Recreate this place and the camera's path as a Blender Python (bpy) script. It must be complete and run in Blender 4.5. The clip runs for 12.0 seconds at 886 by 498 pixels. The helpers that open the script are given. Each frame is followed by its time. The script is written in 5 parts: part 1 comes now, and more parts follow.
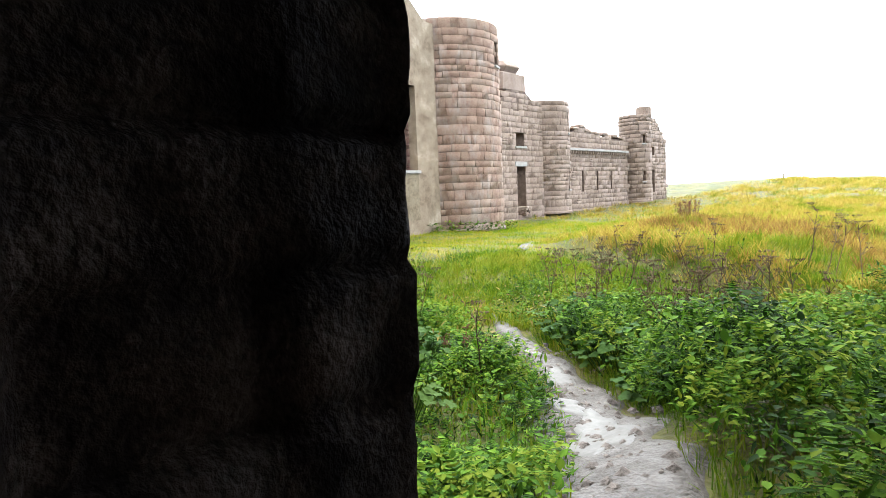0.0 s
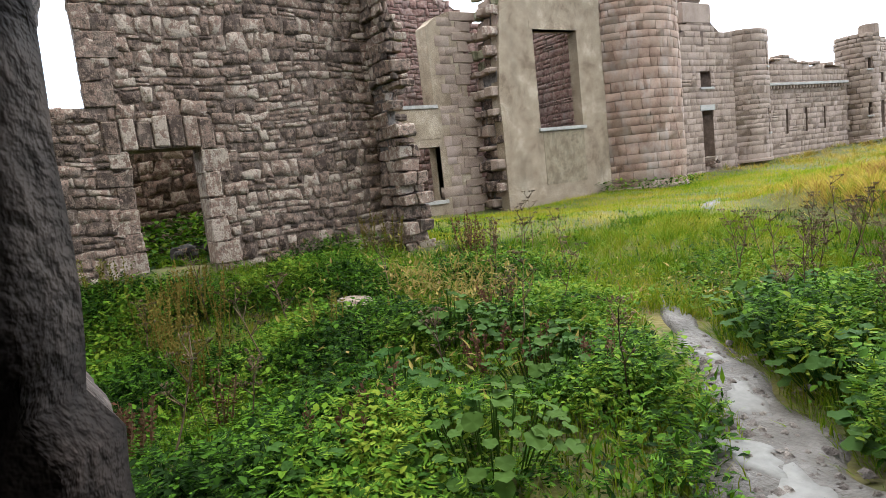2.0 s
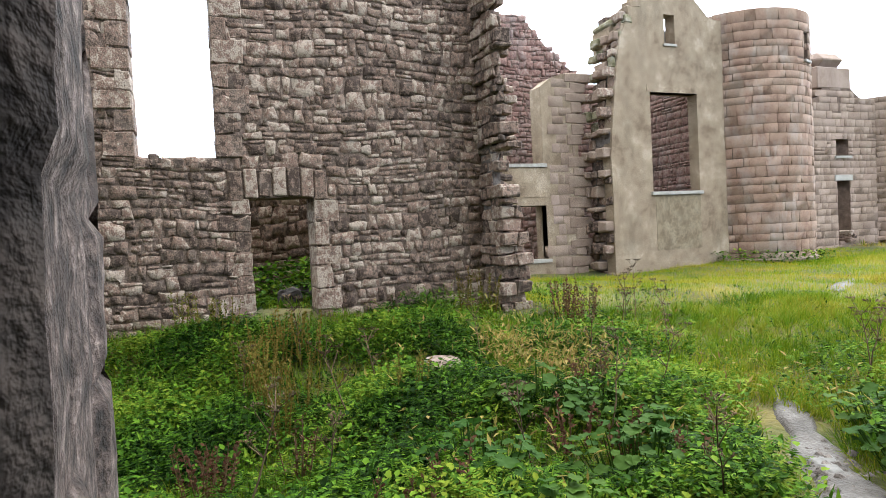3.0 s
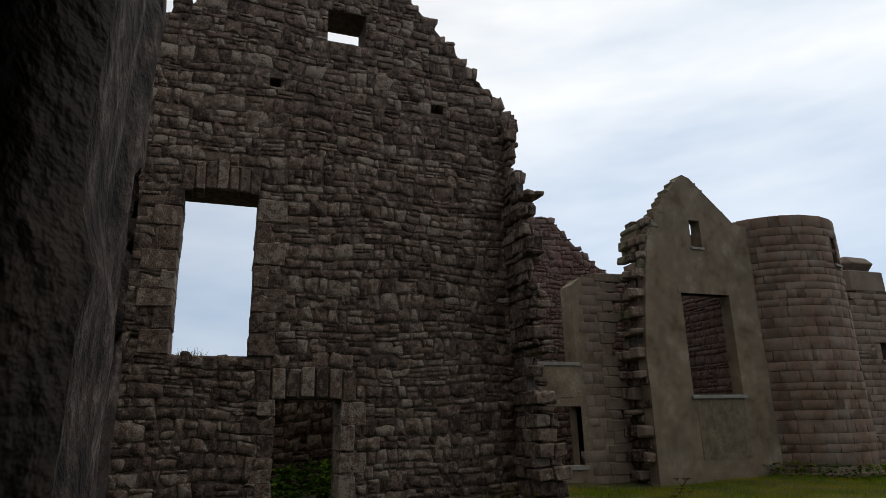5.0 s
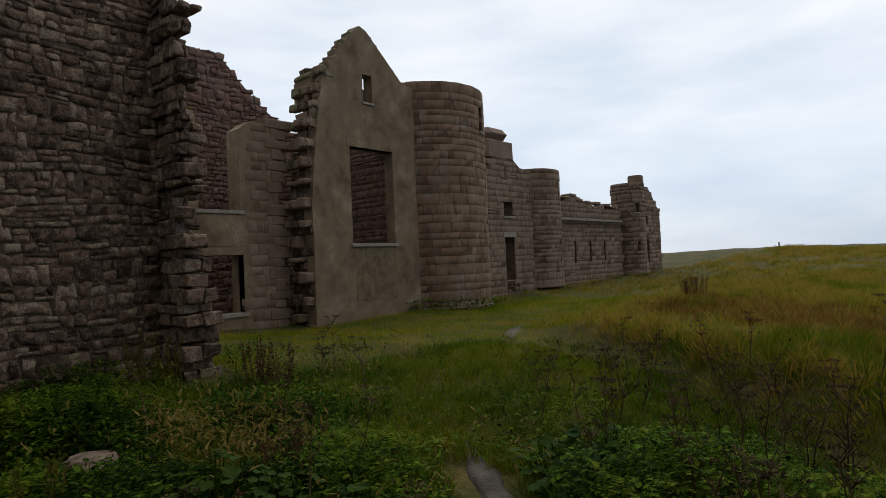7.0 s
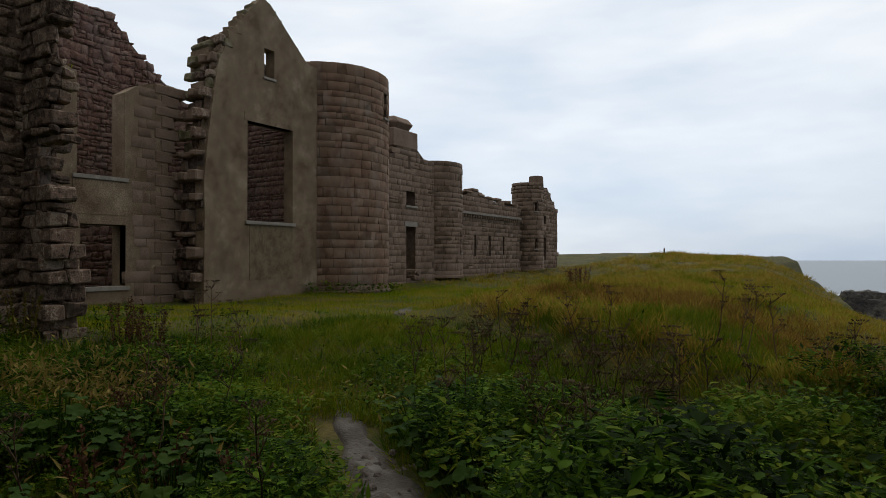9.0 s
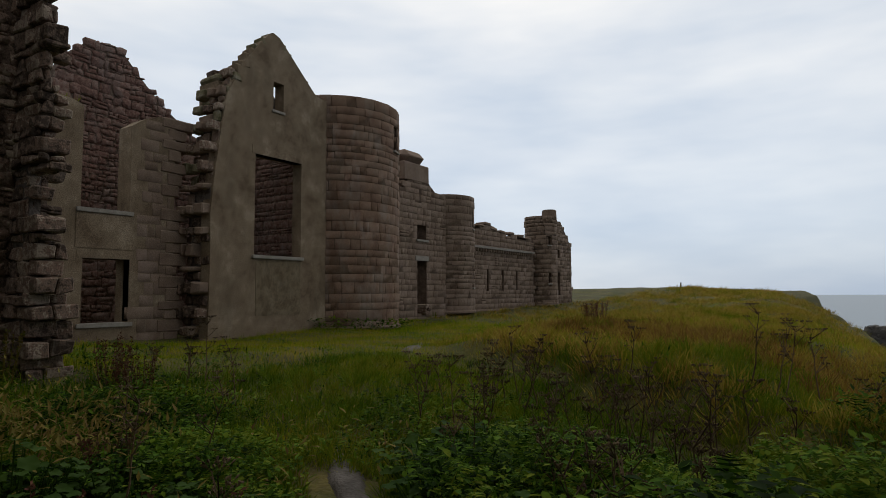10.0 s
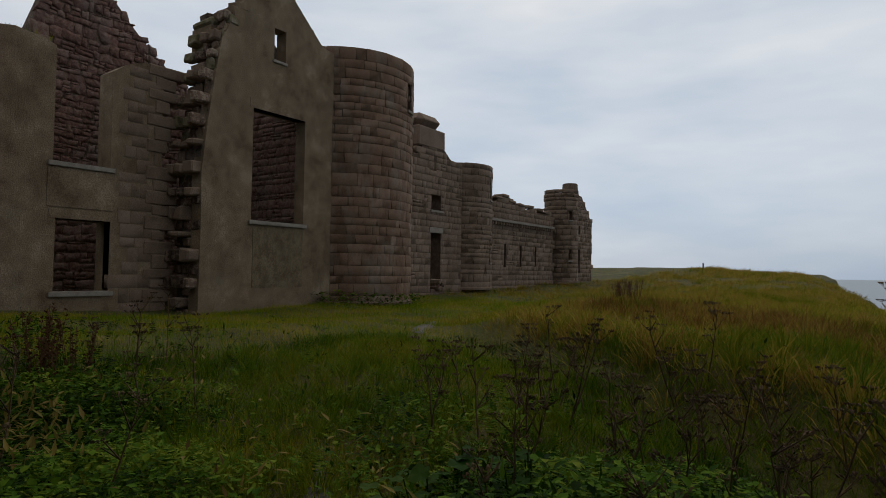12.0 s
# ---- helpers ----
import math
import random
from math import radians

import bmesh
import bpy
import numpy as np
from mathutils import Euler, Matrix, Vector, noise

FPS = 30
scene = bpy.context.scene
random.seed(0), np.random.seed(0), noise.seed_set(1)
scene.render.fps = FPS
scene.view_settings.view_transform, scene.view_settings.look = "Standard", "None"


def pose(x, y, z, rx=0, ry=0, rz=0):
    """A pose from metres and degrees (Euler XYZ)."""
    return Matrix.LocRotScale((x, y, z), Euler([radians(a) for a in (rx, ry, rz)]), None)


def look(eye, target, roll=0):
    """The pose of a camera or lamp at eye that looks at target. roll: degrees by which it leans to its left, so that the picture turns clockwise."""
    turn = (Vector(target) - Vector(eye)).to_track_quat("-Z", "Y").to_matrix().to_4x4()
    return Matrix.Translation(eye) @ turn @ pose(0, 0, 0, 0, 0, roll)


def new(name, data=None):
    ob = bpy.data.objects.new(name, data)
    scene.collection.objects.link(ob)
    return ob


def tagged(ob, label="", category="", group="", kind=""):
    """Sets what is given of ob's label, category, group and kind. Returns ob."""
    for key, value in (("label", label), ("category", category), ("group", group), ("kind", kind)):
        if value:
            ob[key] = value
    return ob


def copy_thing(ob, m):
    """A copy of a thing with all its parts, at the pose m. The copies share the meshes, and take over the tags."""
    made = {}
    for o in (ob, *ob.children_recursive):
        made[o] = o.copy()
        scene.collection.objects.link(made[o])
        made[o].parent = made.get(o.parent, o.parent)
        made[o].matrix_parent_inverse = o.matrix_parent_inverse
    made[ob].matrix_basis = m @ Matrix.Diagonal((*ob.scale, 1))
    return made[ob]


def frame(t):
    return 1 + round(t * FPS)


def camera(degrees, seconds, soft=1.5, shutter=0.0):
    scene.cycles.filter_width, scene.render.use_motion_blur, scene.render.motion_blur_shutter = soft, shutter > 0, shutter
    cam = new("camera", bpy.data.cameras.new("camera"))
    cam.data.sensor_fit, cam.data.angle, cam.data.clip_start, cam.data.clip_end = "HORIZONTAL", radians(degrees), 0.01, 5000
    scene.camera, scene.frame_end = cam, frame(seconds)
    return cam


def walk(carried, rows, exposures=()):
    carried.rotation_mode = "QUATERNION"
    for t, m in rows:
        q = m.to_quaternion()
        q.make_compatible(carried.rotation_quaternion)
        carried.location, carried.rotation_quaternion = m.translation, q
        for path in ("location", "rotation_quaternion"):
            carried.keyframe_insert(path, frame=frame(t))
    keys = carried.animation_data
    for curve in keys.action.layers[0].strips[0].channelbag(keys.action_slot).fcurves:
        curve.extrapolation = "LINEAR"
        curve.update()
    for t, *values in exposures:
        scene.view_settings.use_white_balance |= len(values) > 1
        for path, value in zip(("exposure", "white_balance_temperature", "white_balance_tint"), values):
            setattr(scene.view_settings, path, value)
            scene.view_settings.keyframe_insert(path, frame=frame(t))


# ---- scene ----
cam = camera(71.4, 12.0, soft=0.5)
PATH = [
    (0, (17.629, -18.212, 1.461), (16.293, -16.734, 1.292), -2.5),
    (0.5, (17.349, -17.613, 1.401), (15.976, -16.187, 1.113), -4.6),
    (1, (17.119, -17.243, 1.355), (15.604, -15.972, 1.059), -4.1),
    (1.5, (17.029, -16.939, 1.384), (15.421, -15.777, 1.129), -3.4),
    (2, (16.904, -16.778, 1.457), (15.203, -15.756, 1.208), -6.4),
    (2.5, (16.798, -16.697, 1.523), (15.017, -15.797, 1.387), -4.1),
    (3, (16.906, -16.623, 1.593), (15.048, -15.884, 1.535), -2.9),
    (3.5, (16.791, -16.494, 1.744), (14.909, -15.83, 1.883), -3.2),
    (3.7, (16.649, -16.488, 1.752), (14.753, -15.902, 2.007), -4.0),
    (5.5, (16.764, -16.659, 1.92), (14.983, -15.962, 2.505), -1.6),
    (6, (16.374, -16.608, 1.845), (14.716, -15.518, 2.09), -0.5),
    (6.5, (16.333, -16.373, 1.784), (14.79, -15.106, 1.9), -1.7),
    (7, (16.368, -16.106, 1.722), (15.053, -14.6, 1.77), -2.6),
    (7.5, (16.436, -16.072, 1.725), (15.25, -14.461, 1.728), -3.2),
    (7.7, (16.454, -16.062, 1.722), (15.296, -14.431, 1.725), -3.6),
    (9.3, (16.795, -16.018, 1.241), (15.724, -14.329, 1.279), 0.2),
    (9.5, (16.741, -15.933, 1.247), (15.66, -14.252, 1.307), -0.9),
    (10, (16.505, -15.491, 1.247), (15.396, -13.833, 1.392), -0.3),
    (10.5, (16.145, -14.972, 1.213), (15.133, -13.251, 1.333), 1.2),
    (11, (15.86, -14.498, 1.197), (15.001, -12.694, 1.277), 0.5),
    (11.5, (15.616, -14.222, 1.186), (14.521, -12.552, 1.289), -2.3),
    (12, (15.285, -13.829, 1.157), (14.138, -12.192, 1.226), 0.9),
]
walk(cam, [(t, look(eye, target, roll)) for t, eye, target, roll in PATH],
     [(0.0, 3.3, 6030, 9), (0.5, 2.45, 6030, 9), (1.0, 2.35, 6030, 9), (1.5, 2.55, 6030, 9), (2.0, 2.75, 6030, 9), (2.5, 3.0, 6030, 9), (3.0, 2.9, 6030, 9), (3.6, 2.47, 6030, 9), (4.4, 1.2, 6350, 10), (5.3, -0.5, 6350, 10), (6.0, -0.6, 6350, 10), (7.0, 0.0, 6820, 11), (9.5, -0.06, 6820, 11), (10.5, -0.38, 6700, 11), (11.5, -0.5, 6650, 11), (12.0, -0.42, 6700, 11)])

# ---- world: overcast sky over the sea ----
world = bpy.data.worlds.new("world")
scene.world = world
world.use_nodes = True
wn = world.node_tree
wn.nodes.clear()
w_out = wn.nodes.new("ShaderNodeOutputWorld")
w_sky = wn.nodes.new("ShaderNodeTexSky")
w_sky.sky_type, w_sky.sun_disc = "NISHITA", False
w_sky.sun_elevation, w_sky.sun_rotation = radians(48), radians(-34)
w_bg = wn.nodes.new("ShaderNodeBackground")
w_bg.inputs["Strength"].default_value = 0.08
w_co = wn.nodes.new("ShaderNodeTexCoord")
w_map = wn.nodes.new("ShaderNodeMapping")
w_map.inputs["Scale"].default_value = (1.0, 1.0, 4.0)
w_map.inputs["Rotation"].default_value = (0.05, 0.08, 0.7)
w_noise = wn.nodes.new("ShaderNodeTexNoise")
w_noise.inputs["Scale"].default_value = 1.7
w_noise.inputs["Detail"].default_value = 4.5
w_noise.inputs["Roughness"].default_value = 0.55
w_ramp = wn.nodes.new("ShaderNodeValToRGB")
w_ramp.color_ramp.elements[0].position, w_ramp.color_ramp.elements[0].color = 0.30, (0.56, 0.67, 0.81, 1)
w_ramp.color_ramp.elements[1].position, w_ramp.color_ramp.elements[1].color = 0.66, (0.93, 0.97, 1.0, 1)
w_cloud = wn.nodes.new("ShaderNodeBackground")
w_cloud.inputs["Strength"].default_value = 1.0
w_mix = wn.nodes.new("ShaderNodeMixShader")
w_mix.inputs[0].default_value = 0.9
wn.links.new(w_co.outputs["Generated"], w_map.inputs["Vector"])
wn.links.new(w_map.outputs[0], w_noise.inputs["Vector"])
wn.links.new(w_noise.outputs["Fac"], w_ramp.inputs[0])
# the cloud deck is brighter towards the hidden sun, beyond the castle
w_dot = wn.nodes.new("ShaderNodeVectorMath")
w_dot.operation = "DOT_PRODUCT"
w_dot.inputs[1].default_value = Vector((-0.42, 0.74, 0.36)).normalized()
w_rng = wn.nodes.new("ShaderNodeMapRange")
w_rng.inputs[1].default_value, w_rng.inputs[2].default_value, w_rng.inputs[3].default_value, w_rng.inputs[4].default_value = -0.9, 0.9, 0.28, 1.12
wn.links.new(w_co.outputs["Generated"], w_dot.inputs[0])
wn.links.new(w_dot.outputs["Value"], w_rng.inputs[0])
w_sep = wn.nodes.new("ShaderNodeSeparateXYZ")
wn.links.new(w_co.outputs["Generated"], w_sep.inputs[0])
w_low = wn.nodes.new("ShaderNodeMapRange")  # thicker, greyer cloud low over the sea
w_low.inputs[1].default_value, w_low.inputs[2].default_value, w_low.inputs[3].default_value, w_low.inputs[4].default_value = 0.0, 0.6, 0.84, 1.22
wn.links.new(w_sep.outputs["Z"], w_low.inputs[0])
w_mul = wn.nodes.new("ShaderNodeMath")
w_mul.operation = "MULTIPLY"
wn.links.new(w_rng.outputs[0], w_mul.inputs[0])
wn.links.new(w_low.outputs[0], w_mul.inputs[1])
wn.links.new(w_mul.outputs[0], w_cloud.inputs["Strength"])
w_tint = wn.nodes.new("ShaderNodeValToRGB")
w_tint.color_ramp.elements[0].position, w_tint.color_ramp.elements[0].color = 0.1, (0.9, 0.97, 1.06, 1)
w_tint.color_ramp.elements[1].position, w_tint.color_ramp.elements[1].color = 0.75, (1.12, 1.0, 0.86, 1)
w_mulc = wn.nodes.new("ShaderNodeMix")
w_mulc.data_type, w_mulc.blend_type = "RGBA", "MULTIPLY"
w_mulc.inputs[0].default_value = 1.0
wn.links.new(w_sep.outputs["Z"], w_tint.inputs[0])
wn.links.new(w_ramp.outputs[0], w_mulc.inputs[6])
wn.links.new(w_tint.outputs[0], w_mulc.inputs[7])
wn.links.new(w_mulc.outputs[2], w_cloud.inputs["Color"])
wn.links.new(w_sky.outputs[0], w_bg.inputs["Color"])
wn.links.new(w_bg.outputs[0], w_mix.inputs[1])
wn.links.new(w_cloud.outputs[0], w_mix.inputs[2])
wn.links.new(w_mix.outputs[0], w_out.inputs["Surface"])

sun = new("sun", bpy.data.lights.new("sun", "SUN"))
sun.data.energy, sun.data.angle, sun.data.color = 0.6, radians(30), (1.0, 0.96, 0.9)
sun.matrix_world = look((-30, 45, 60), (0, 0, 0))


# ---- materials ----
def material(name, colors, scale=6.0, bump=0.4, rough=0.9, fine=45.0, grain=0.35, vary=0.0, per="object", stains=None, stain_scale=1.2, stain_amount=0.6, bump_dist=0.02, spec=0.3):
    """Two-scale procedural surface: a ramp over coarse noise, fine grain, per-piece variation and optional stains."""
    m = bpy.data.materials.new(name)
    m.use_nodes = True
    n, l = m.node_tree.nodes, m.node_tree.links
    b = n["Principled BSDF"]
    b.inputs["Roughness"].default_value = rough
    b.inputs["Specular IOR Level"].default_value = spec
    co = n.new("ShaderNodeNewGeometry")
    n1 = n.new("ShaderNodeTexNoise")
    n1.inputs["Scale"].default_value, n1.inputs["Detail"].default_value, n1.inputs["Roughness"].default_value = scale, 6.0, 0.65
    n2 = n.new("ShaderNodeTexNoise")
    n2.inputs["Scale"].default_value, n2.inputs["Detail"].default_value = fine, 3.0
    for q in (n1, n2):
        l.new(co.outputs["Position"], q.inputs["Vector"])
    ramp = n.new("ShaderNodeValToRGB")
    els = ramp.color_ramp.elements
    k = len(colors)
    for i, c in enumerate(colors):
        p = 0.36 + 0.28 * i / max(k - 1, 1)
        e = els[i] if i < 2 else els.new(p)
        e.position, e.color = p, (*c, 1)
    last = n1.outputs["Fac"]
    if vary:
        src = n.new("ShaderNodeObjectInfo").outputs["Random"] if per == "object" else co.outputs["Random Per Island"]
        ma = n.new("ShaderNodeMath")
        ma.operation = "MULTIPLY_ADD"
        ma.inputs[1].default_value, ma.inputs[2].default_value = vary, -vary / 2
        l.new(src, ma.inputs[0])
        ad = n.new("ShaderNodeMath")
        l.new(last, ad.inputs[0])
        l.new(ma.outputs[0], ad.inputs[1])
        last = ad.outputs[0]
    l.new(last, ramp.inputs[0])
    mixg = n.new("ShaderNodeMix")
    mixg.data_type, mixg.blend_type = "RGBA", "OVERLAY"
    mixg.inputs[0].default_value = grain
    l.new(ramp.outputs[0], mixg.inputs[6])
    l.new(n2.outputs["Fac"], mixg.inputs[7])
    col = mixg.outputs[2]
    if stains:
        n3 = n.new("ShaderNodeTexNoise")
        n3.inputs["Scale"].default_value, n3.inputs["Detail"].default_value, n3.inputs["Roughness"].default_value = stain_scale, 8.0, 0.7
        mp = n.new("ShaderNodeMapping")
        mp.inputs["Scale"].default_value = (1, 1, 0.45)
        l.new(co.outputs["Position"], mp.inputs["Vector"])
        l.new(mp.outputs[0], n3.inputs["Vector"])
        r3 = n.new("ShaderNodeMapRange")
        r3.inputs[1].default_value, r3.inputs[2].default_value, r3.inputs[4].default_value = 0.5, 0.68, stain_amount
        l.new(n3.outputs["Fac"], r3.inputs[0])
        ms = n.new("ShaderNodeMix")
        ms.data_type = "RGBA"
        ms.inputs[7].default_value = (*stains, 1)
        l.new(r3.outputs[0], ms.inputs[0])
        l.new(col, ms.inputs[6])
        col = ms.outputs[2]
    l.new(col, b.inputs["Base Color"])
    if bump:
        sm = n.new("ShaderNodeMath")
        sm.operation = "MULTIPLY_ADD"
        sm.inputs[1].default_value = 0.45
        l.new(n2.outputs["Fac"], sm.inputs[0])
        l.new(n1.outputs["Fac"], sm.inputs[2])
        bp = n.new("ShaderNodeBump")
        bp.inputs["Strength"].default_value, bp.inputs["Distance"].default_value = bump, bump_dist
        l.new(sm.outputs[0], bp.inputs["Height"])
        l.new(bp.outputs[0], b.inputs["Normal"])
    return m


def leafy(name, colors, rough=0.7, through_light=0.3, patch_scale=0.55, single=0.4, lo=0.3, hi=0.7):
    """Leaves and blades: colour varies from leaf to leaf and in patches; some light passes through."""
    m = bpy.data.materials.new(name)
    m.use_nodes = True
    n, l = m.node_tree.nodes, m.node_tree.links
    b = n["Principled BSDF"]
    b.inputs["Roughness"].default_value = rough
    b.inputs["Specular IOR Level"].default_value = 0.06
    ge = n.new("ShaderNodeNewGeometry")
    nz = n.new("ShaderNodeTexNoise")
    nz.inputs["Scale"].default_value, nz.inputs["Detail"].default_value = patch_scale, 5.0
    l.new(ge.outputs["Position"], nz.inputs["Vector"])
    ma = n.new("ShaderNodeMath")
    ma.operation = "MULTIPLY_ADD"
    ma.inputs[1].default_value, ma.inputs[2].default_value = single, -single / 2
    l.new(ge.outputs["Random Per Island"], ma.inputs[0])
    ad = n.new("ShaderNodeMath")
    l.new(ma.outputs[0], ad.inputs[0])
    l.new(nz.outputs["Fac"], ad.inputs[1])
    ramp = n.new("ShaderNodeValToRGB")
    els = ramp.color_ramp.elements
    for i, c in enumerate(colors):
        p = lo + (hi - lo) * i / max(len(colors) - 1, 1)
        e = els[i] if i < 2 else els.new(p)
        e.position, e.color = p, (*c, 1)
    l.new(ad.outputs[0], ramp.inputs[0])
    l.new(ramp.outputs[0], b.inputs["Base Color"])
    tr = n.new("ShaderNodeBsdfTranslucent")
    l.new(ramp.outputs[0], tr.inputs["Color"])
    mx = n.new("ShaderNodeMixShader")
    mx.inputs[0].default_value = through_light
    l.new(b.outputs[0], mx.inputs[1])
    l.new(tr.outputs[0], mx.inputs[2])
    l.new(mx.outputs[0], n["Material Output"].inputs["Surface"])
    return m


RUBBLE = [(0.055, 0.037, 0.028), (0.11, 0.077, 0.058), (0.165, 0.118, 0.09), (0.172, 0.105, 0.078), (0.22, 0.166, 0.128), (0.31, 0.25, 0.198)]
PINK = [(0.155, 0.095, 0.067), (0.19, 0.12, 0.084), (0.217, 0.142, 0.101), (0.2, 0.141, 0.102)]
GREYST = [(0.165, 0.116, 0.086), (0.194, 0.14, 0.105), (0.225, 0.168, 0.129)]
REDST = [(0.12, 0.065, 0.052), (0.185, 0.108, 0.088), (0.235, 0.165, 0.14)]
m_rubble = material("rubble_stone", RUBBLE, 10.0, 0.8, 0.95, 40, 0.45, 0.28, "object", (0.28, 0.23, 0.185), 5.0, 0.28, bump_dist=0.03)
m_rubble_i = material("rubble_stone_rest", RUBBLE, 10.0, 0.8, 0.95, 40, 0.45, 0.28, "island", (0.28, 0.23, 0.185), 5.0, 0.28, bump_dist=0.03)
m_pink = material("pink_granite", PINK, 1.6, 0.95, 0.93, 46, 0.9, 0.13, "object", (0.3, 0.27, 0.24), 1.3, 0.5)
m_pink_i = material("pink_granite_rest", PINK, 1.6, 0.95, 0.93, 46, 0.9, 0.13, "island", (0.3, 0.27, 0.24), 1.3, 0.5)
m_grey = material("weathered_granite", GREYST, 1.6, 0.95, 0.93, 46, 0.9, 0.13, "object", (0.28, 0.21, 0.18), 0.8, 0.5)
m_grey_i = material("weathered_granite_rest", GREYST, 1.6, 0.95, 0.93, 46, 0.9, 0.13, "island", (0.28, 0.21, 0.18), 0.8, 0.5)
m_red_i = material("red_rubble", REDST, 9.0, 1.0, 0.92, 40, 0.55, 0.22, "island", (0.2, 0.18, 0.17), 1.5, 0.5)
m_mortar = material("lime_mortar", [(0.075, 0.053, 0.041), (0.135, 0.098, 0.077), (0.19, 0.146, 0.117)], 9.0, 1.0, 0.95, 40, 0.8, bump_dist=0.03)
m_joint = material("granite_joint", [(0.07, 0.047, 0.034), (0.105, 0.072, 0.053), (0.15, 0.106, 0.08)], 3.0, 0.6, 0.95, 30, 0.5)
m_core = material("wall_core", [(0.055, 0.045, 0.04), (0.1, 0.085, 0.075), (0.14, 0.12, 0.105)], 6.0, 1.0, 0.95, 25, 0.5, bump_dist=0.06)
m_core_pale = material("fallen_slab", [(0.1, 0.072, 0.055), (0.16, 0.12, 0.094), (0.21, 0.165, 0.132)], 7.0, 0.8, 0.95, 40, 0.6)
m_render = material("cement_render", [(0.132, 0.095, 0.061), (0.193, 0.144, 0.096), (0.228, 0.175, 0.12), (0.303, 0.244, 0.176)], 1.1, 1.0, 0.92, 34, 0.85, stains=(0.11, 0.085, 0.055), stain_scale=1.1, stain_amount=0.55, bump_dist=0.025)
m_patch = material("damp_render", [(0.12, 0.09, 0.055), (0.17, 0.132, 0.084), (0.205, 0.165, 0.11)], 2.6, 0.8, 0.9, 30, 0.85, stains=(0.08, 0.062, 0.038), stain_scale=2.2, stain_amount=0.6)
m_sill = material("sill_stone", [(0.23, 0.21, 0.185), (0.31, 0.29, 0.255)], 4.0, 0.3, 0.85, 50, 0.4)
# Near-black colour holds the shade of the pier's inner side.
m_dark = material("shaded_stone", [(0.006, 0.0045, 0.004), (0.018, 0.013, 0.0105), (0.046, 0.033, 0.026)], 3.0, 1.0, 0.9, 34, 0.8, 0.0, "island", (0.1, 0.08, 0.066), 1.7, 0.6, bump_dist=0.04, spec=0.1)
# Paler copy of the same wall for faces that daylight reaches.
m_reveal = material("lit_broken_wall_end", [(0.01, 0.007, 0.005), (0.034, 0.023, 0.018), (0.07, 0.05, 0.042), (0.15, 0.117, 0.1)], 16.0, 0.8, 0.95, 42, 0.6, stains=(0.016, 0.01, 0.008), stain_scale=9.0, stain_amount=0.8, bump_dist=0.03)
# Colour set near-black so the added room throws little light back; also yard stones.
m_near_black = material("near_black_stone", [(0.008, 0.006, 0.005), (0.02, 0.016, 0.014), (0.04, 0.033, 0.03)], 2.6, 0.8, 0.9, 20, 0.6)
m_moss = material("mossy_stone", [(0.1, 0.095, 0.05), (0.17, 0.15, 0.09), (0.24, 0.22, 0.17)], 5.0, 0.8, 0.95, 40, 0.5, 0.3, "island", (0.125, 0.11, 0.05), 2.0, 0.6)
m_soil = material("field_soil", [(0.03, 0.038, 0.006), (0.055, 0.056, 0.009), (0.1, 0.082, 0.018)], 0.6, 0.8, 0.95, 12, 0.6, stains=(0.05, 0.036, 0.013), stain_scale=0.35, stain_amount=0.7, bump_dist=0.08)
m_mud = material("wet_mud", [(0.026, 0.021, 0.016), (0.058, 0.05, 0.043), (0.092, 0.084, 0.076)], 2.4, 0.8, 0.65, 30, 0.5, stains=(0.03, 0.024, 0.016), stain_scale=2.8, stain_amount=0.8, spec=0.22, bump_dist=0.05)
m_water = material("puddle_water", [(0.09, 0.085, 0.078), (0.13, 0.125, 0.116)], 3.0, 0.12, 0.6, 20, 0.3, stains=(0.05, 0.043, 0.036), stain_scale=3.0, stain_amount=0.5, spec=0.16)
m_rock = material("sea_rock", [(0.025, 0.024, 0.026), (0.05, 0.047, 0.045), (0.1, 0.095, 0.085)], 0.25, 1.0, 0.8, 2.0, 0.5, bump_dist=0.5)
m_leaf = leafy("weed_leaves", [(0.007, 0.02, 0.002), (0.02, 0.053, 0.004), (0.049, 0.113, 0.007), (0.085, 0.16, 0.01), (0.14, 0.18, 0.015)], 0.8, 0.24, 0.7, 0.36)
m_bigleaf = leafy("butterbur_leaves", [(0.008, 0.03, 0.005), (0.018, 0.055, 0.008), (0.045, 0.085, 0.012)])
m_lawn = leafy("lawn_blades", [(0.09, 0.165, 0.004), (0.175, 0.245, 0.007), (0.27, 0.28, 0.012), (0.33, 0.26, 0.035)], 0.75, 0.35, 0.5, 0.3, 0.34, 0.66)
m_long = leafy("long_grass_blades", [(0.095, 0.135, 0.006), (0.185, 0.172, 0.012), (0.38, 0.295, 0.05), (0.21, 0.115, 0.03), (0.41, 0.315, 0.058), (0.155, 0.17, 0.012)], 0.8, 0.3, 0.42, 0.16, 0.36, 0.64)
m_sedge = leafy("weed_grass_blades", [(0.035, 0.085, 0.003), (0.075, 0.135, 0.005), (0.125, 0.17, 0.008), (0.19, 0.185, 0.018)], 0.75, 0.3, 0.6, 0.25, 0.32, 0.7)
m_brown = leafy("bracken_brown_grass", [(0.1, 0.095, 0.01), (0.15, 0.085, 0.022), (0.23, 0.135, 0.035), (0.14, 0.07, 0.02), (0.3, 0.21, 0.04)], 0.8, 0.25, 0.7, 0.3, 0.32, 0.68)
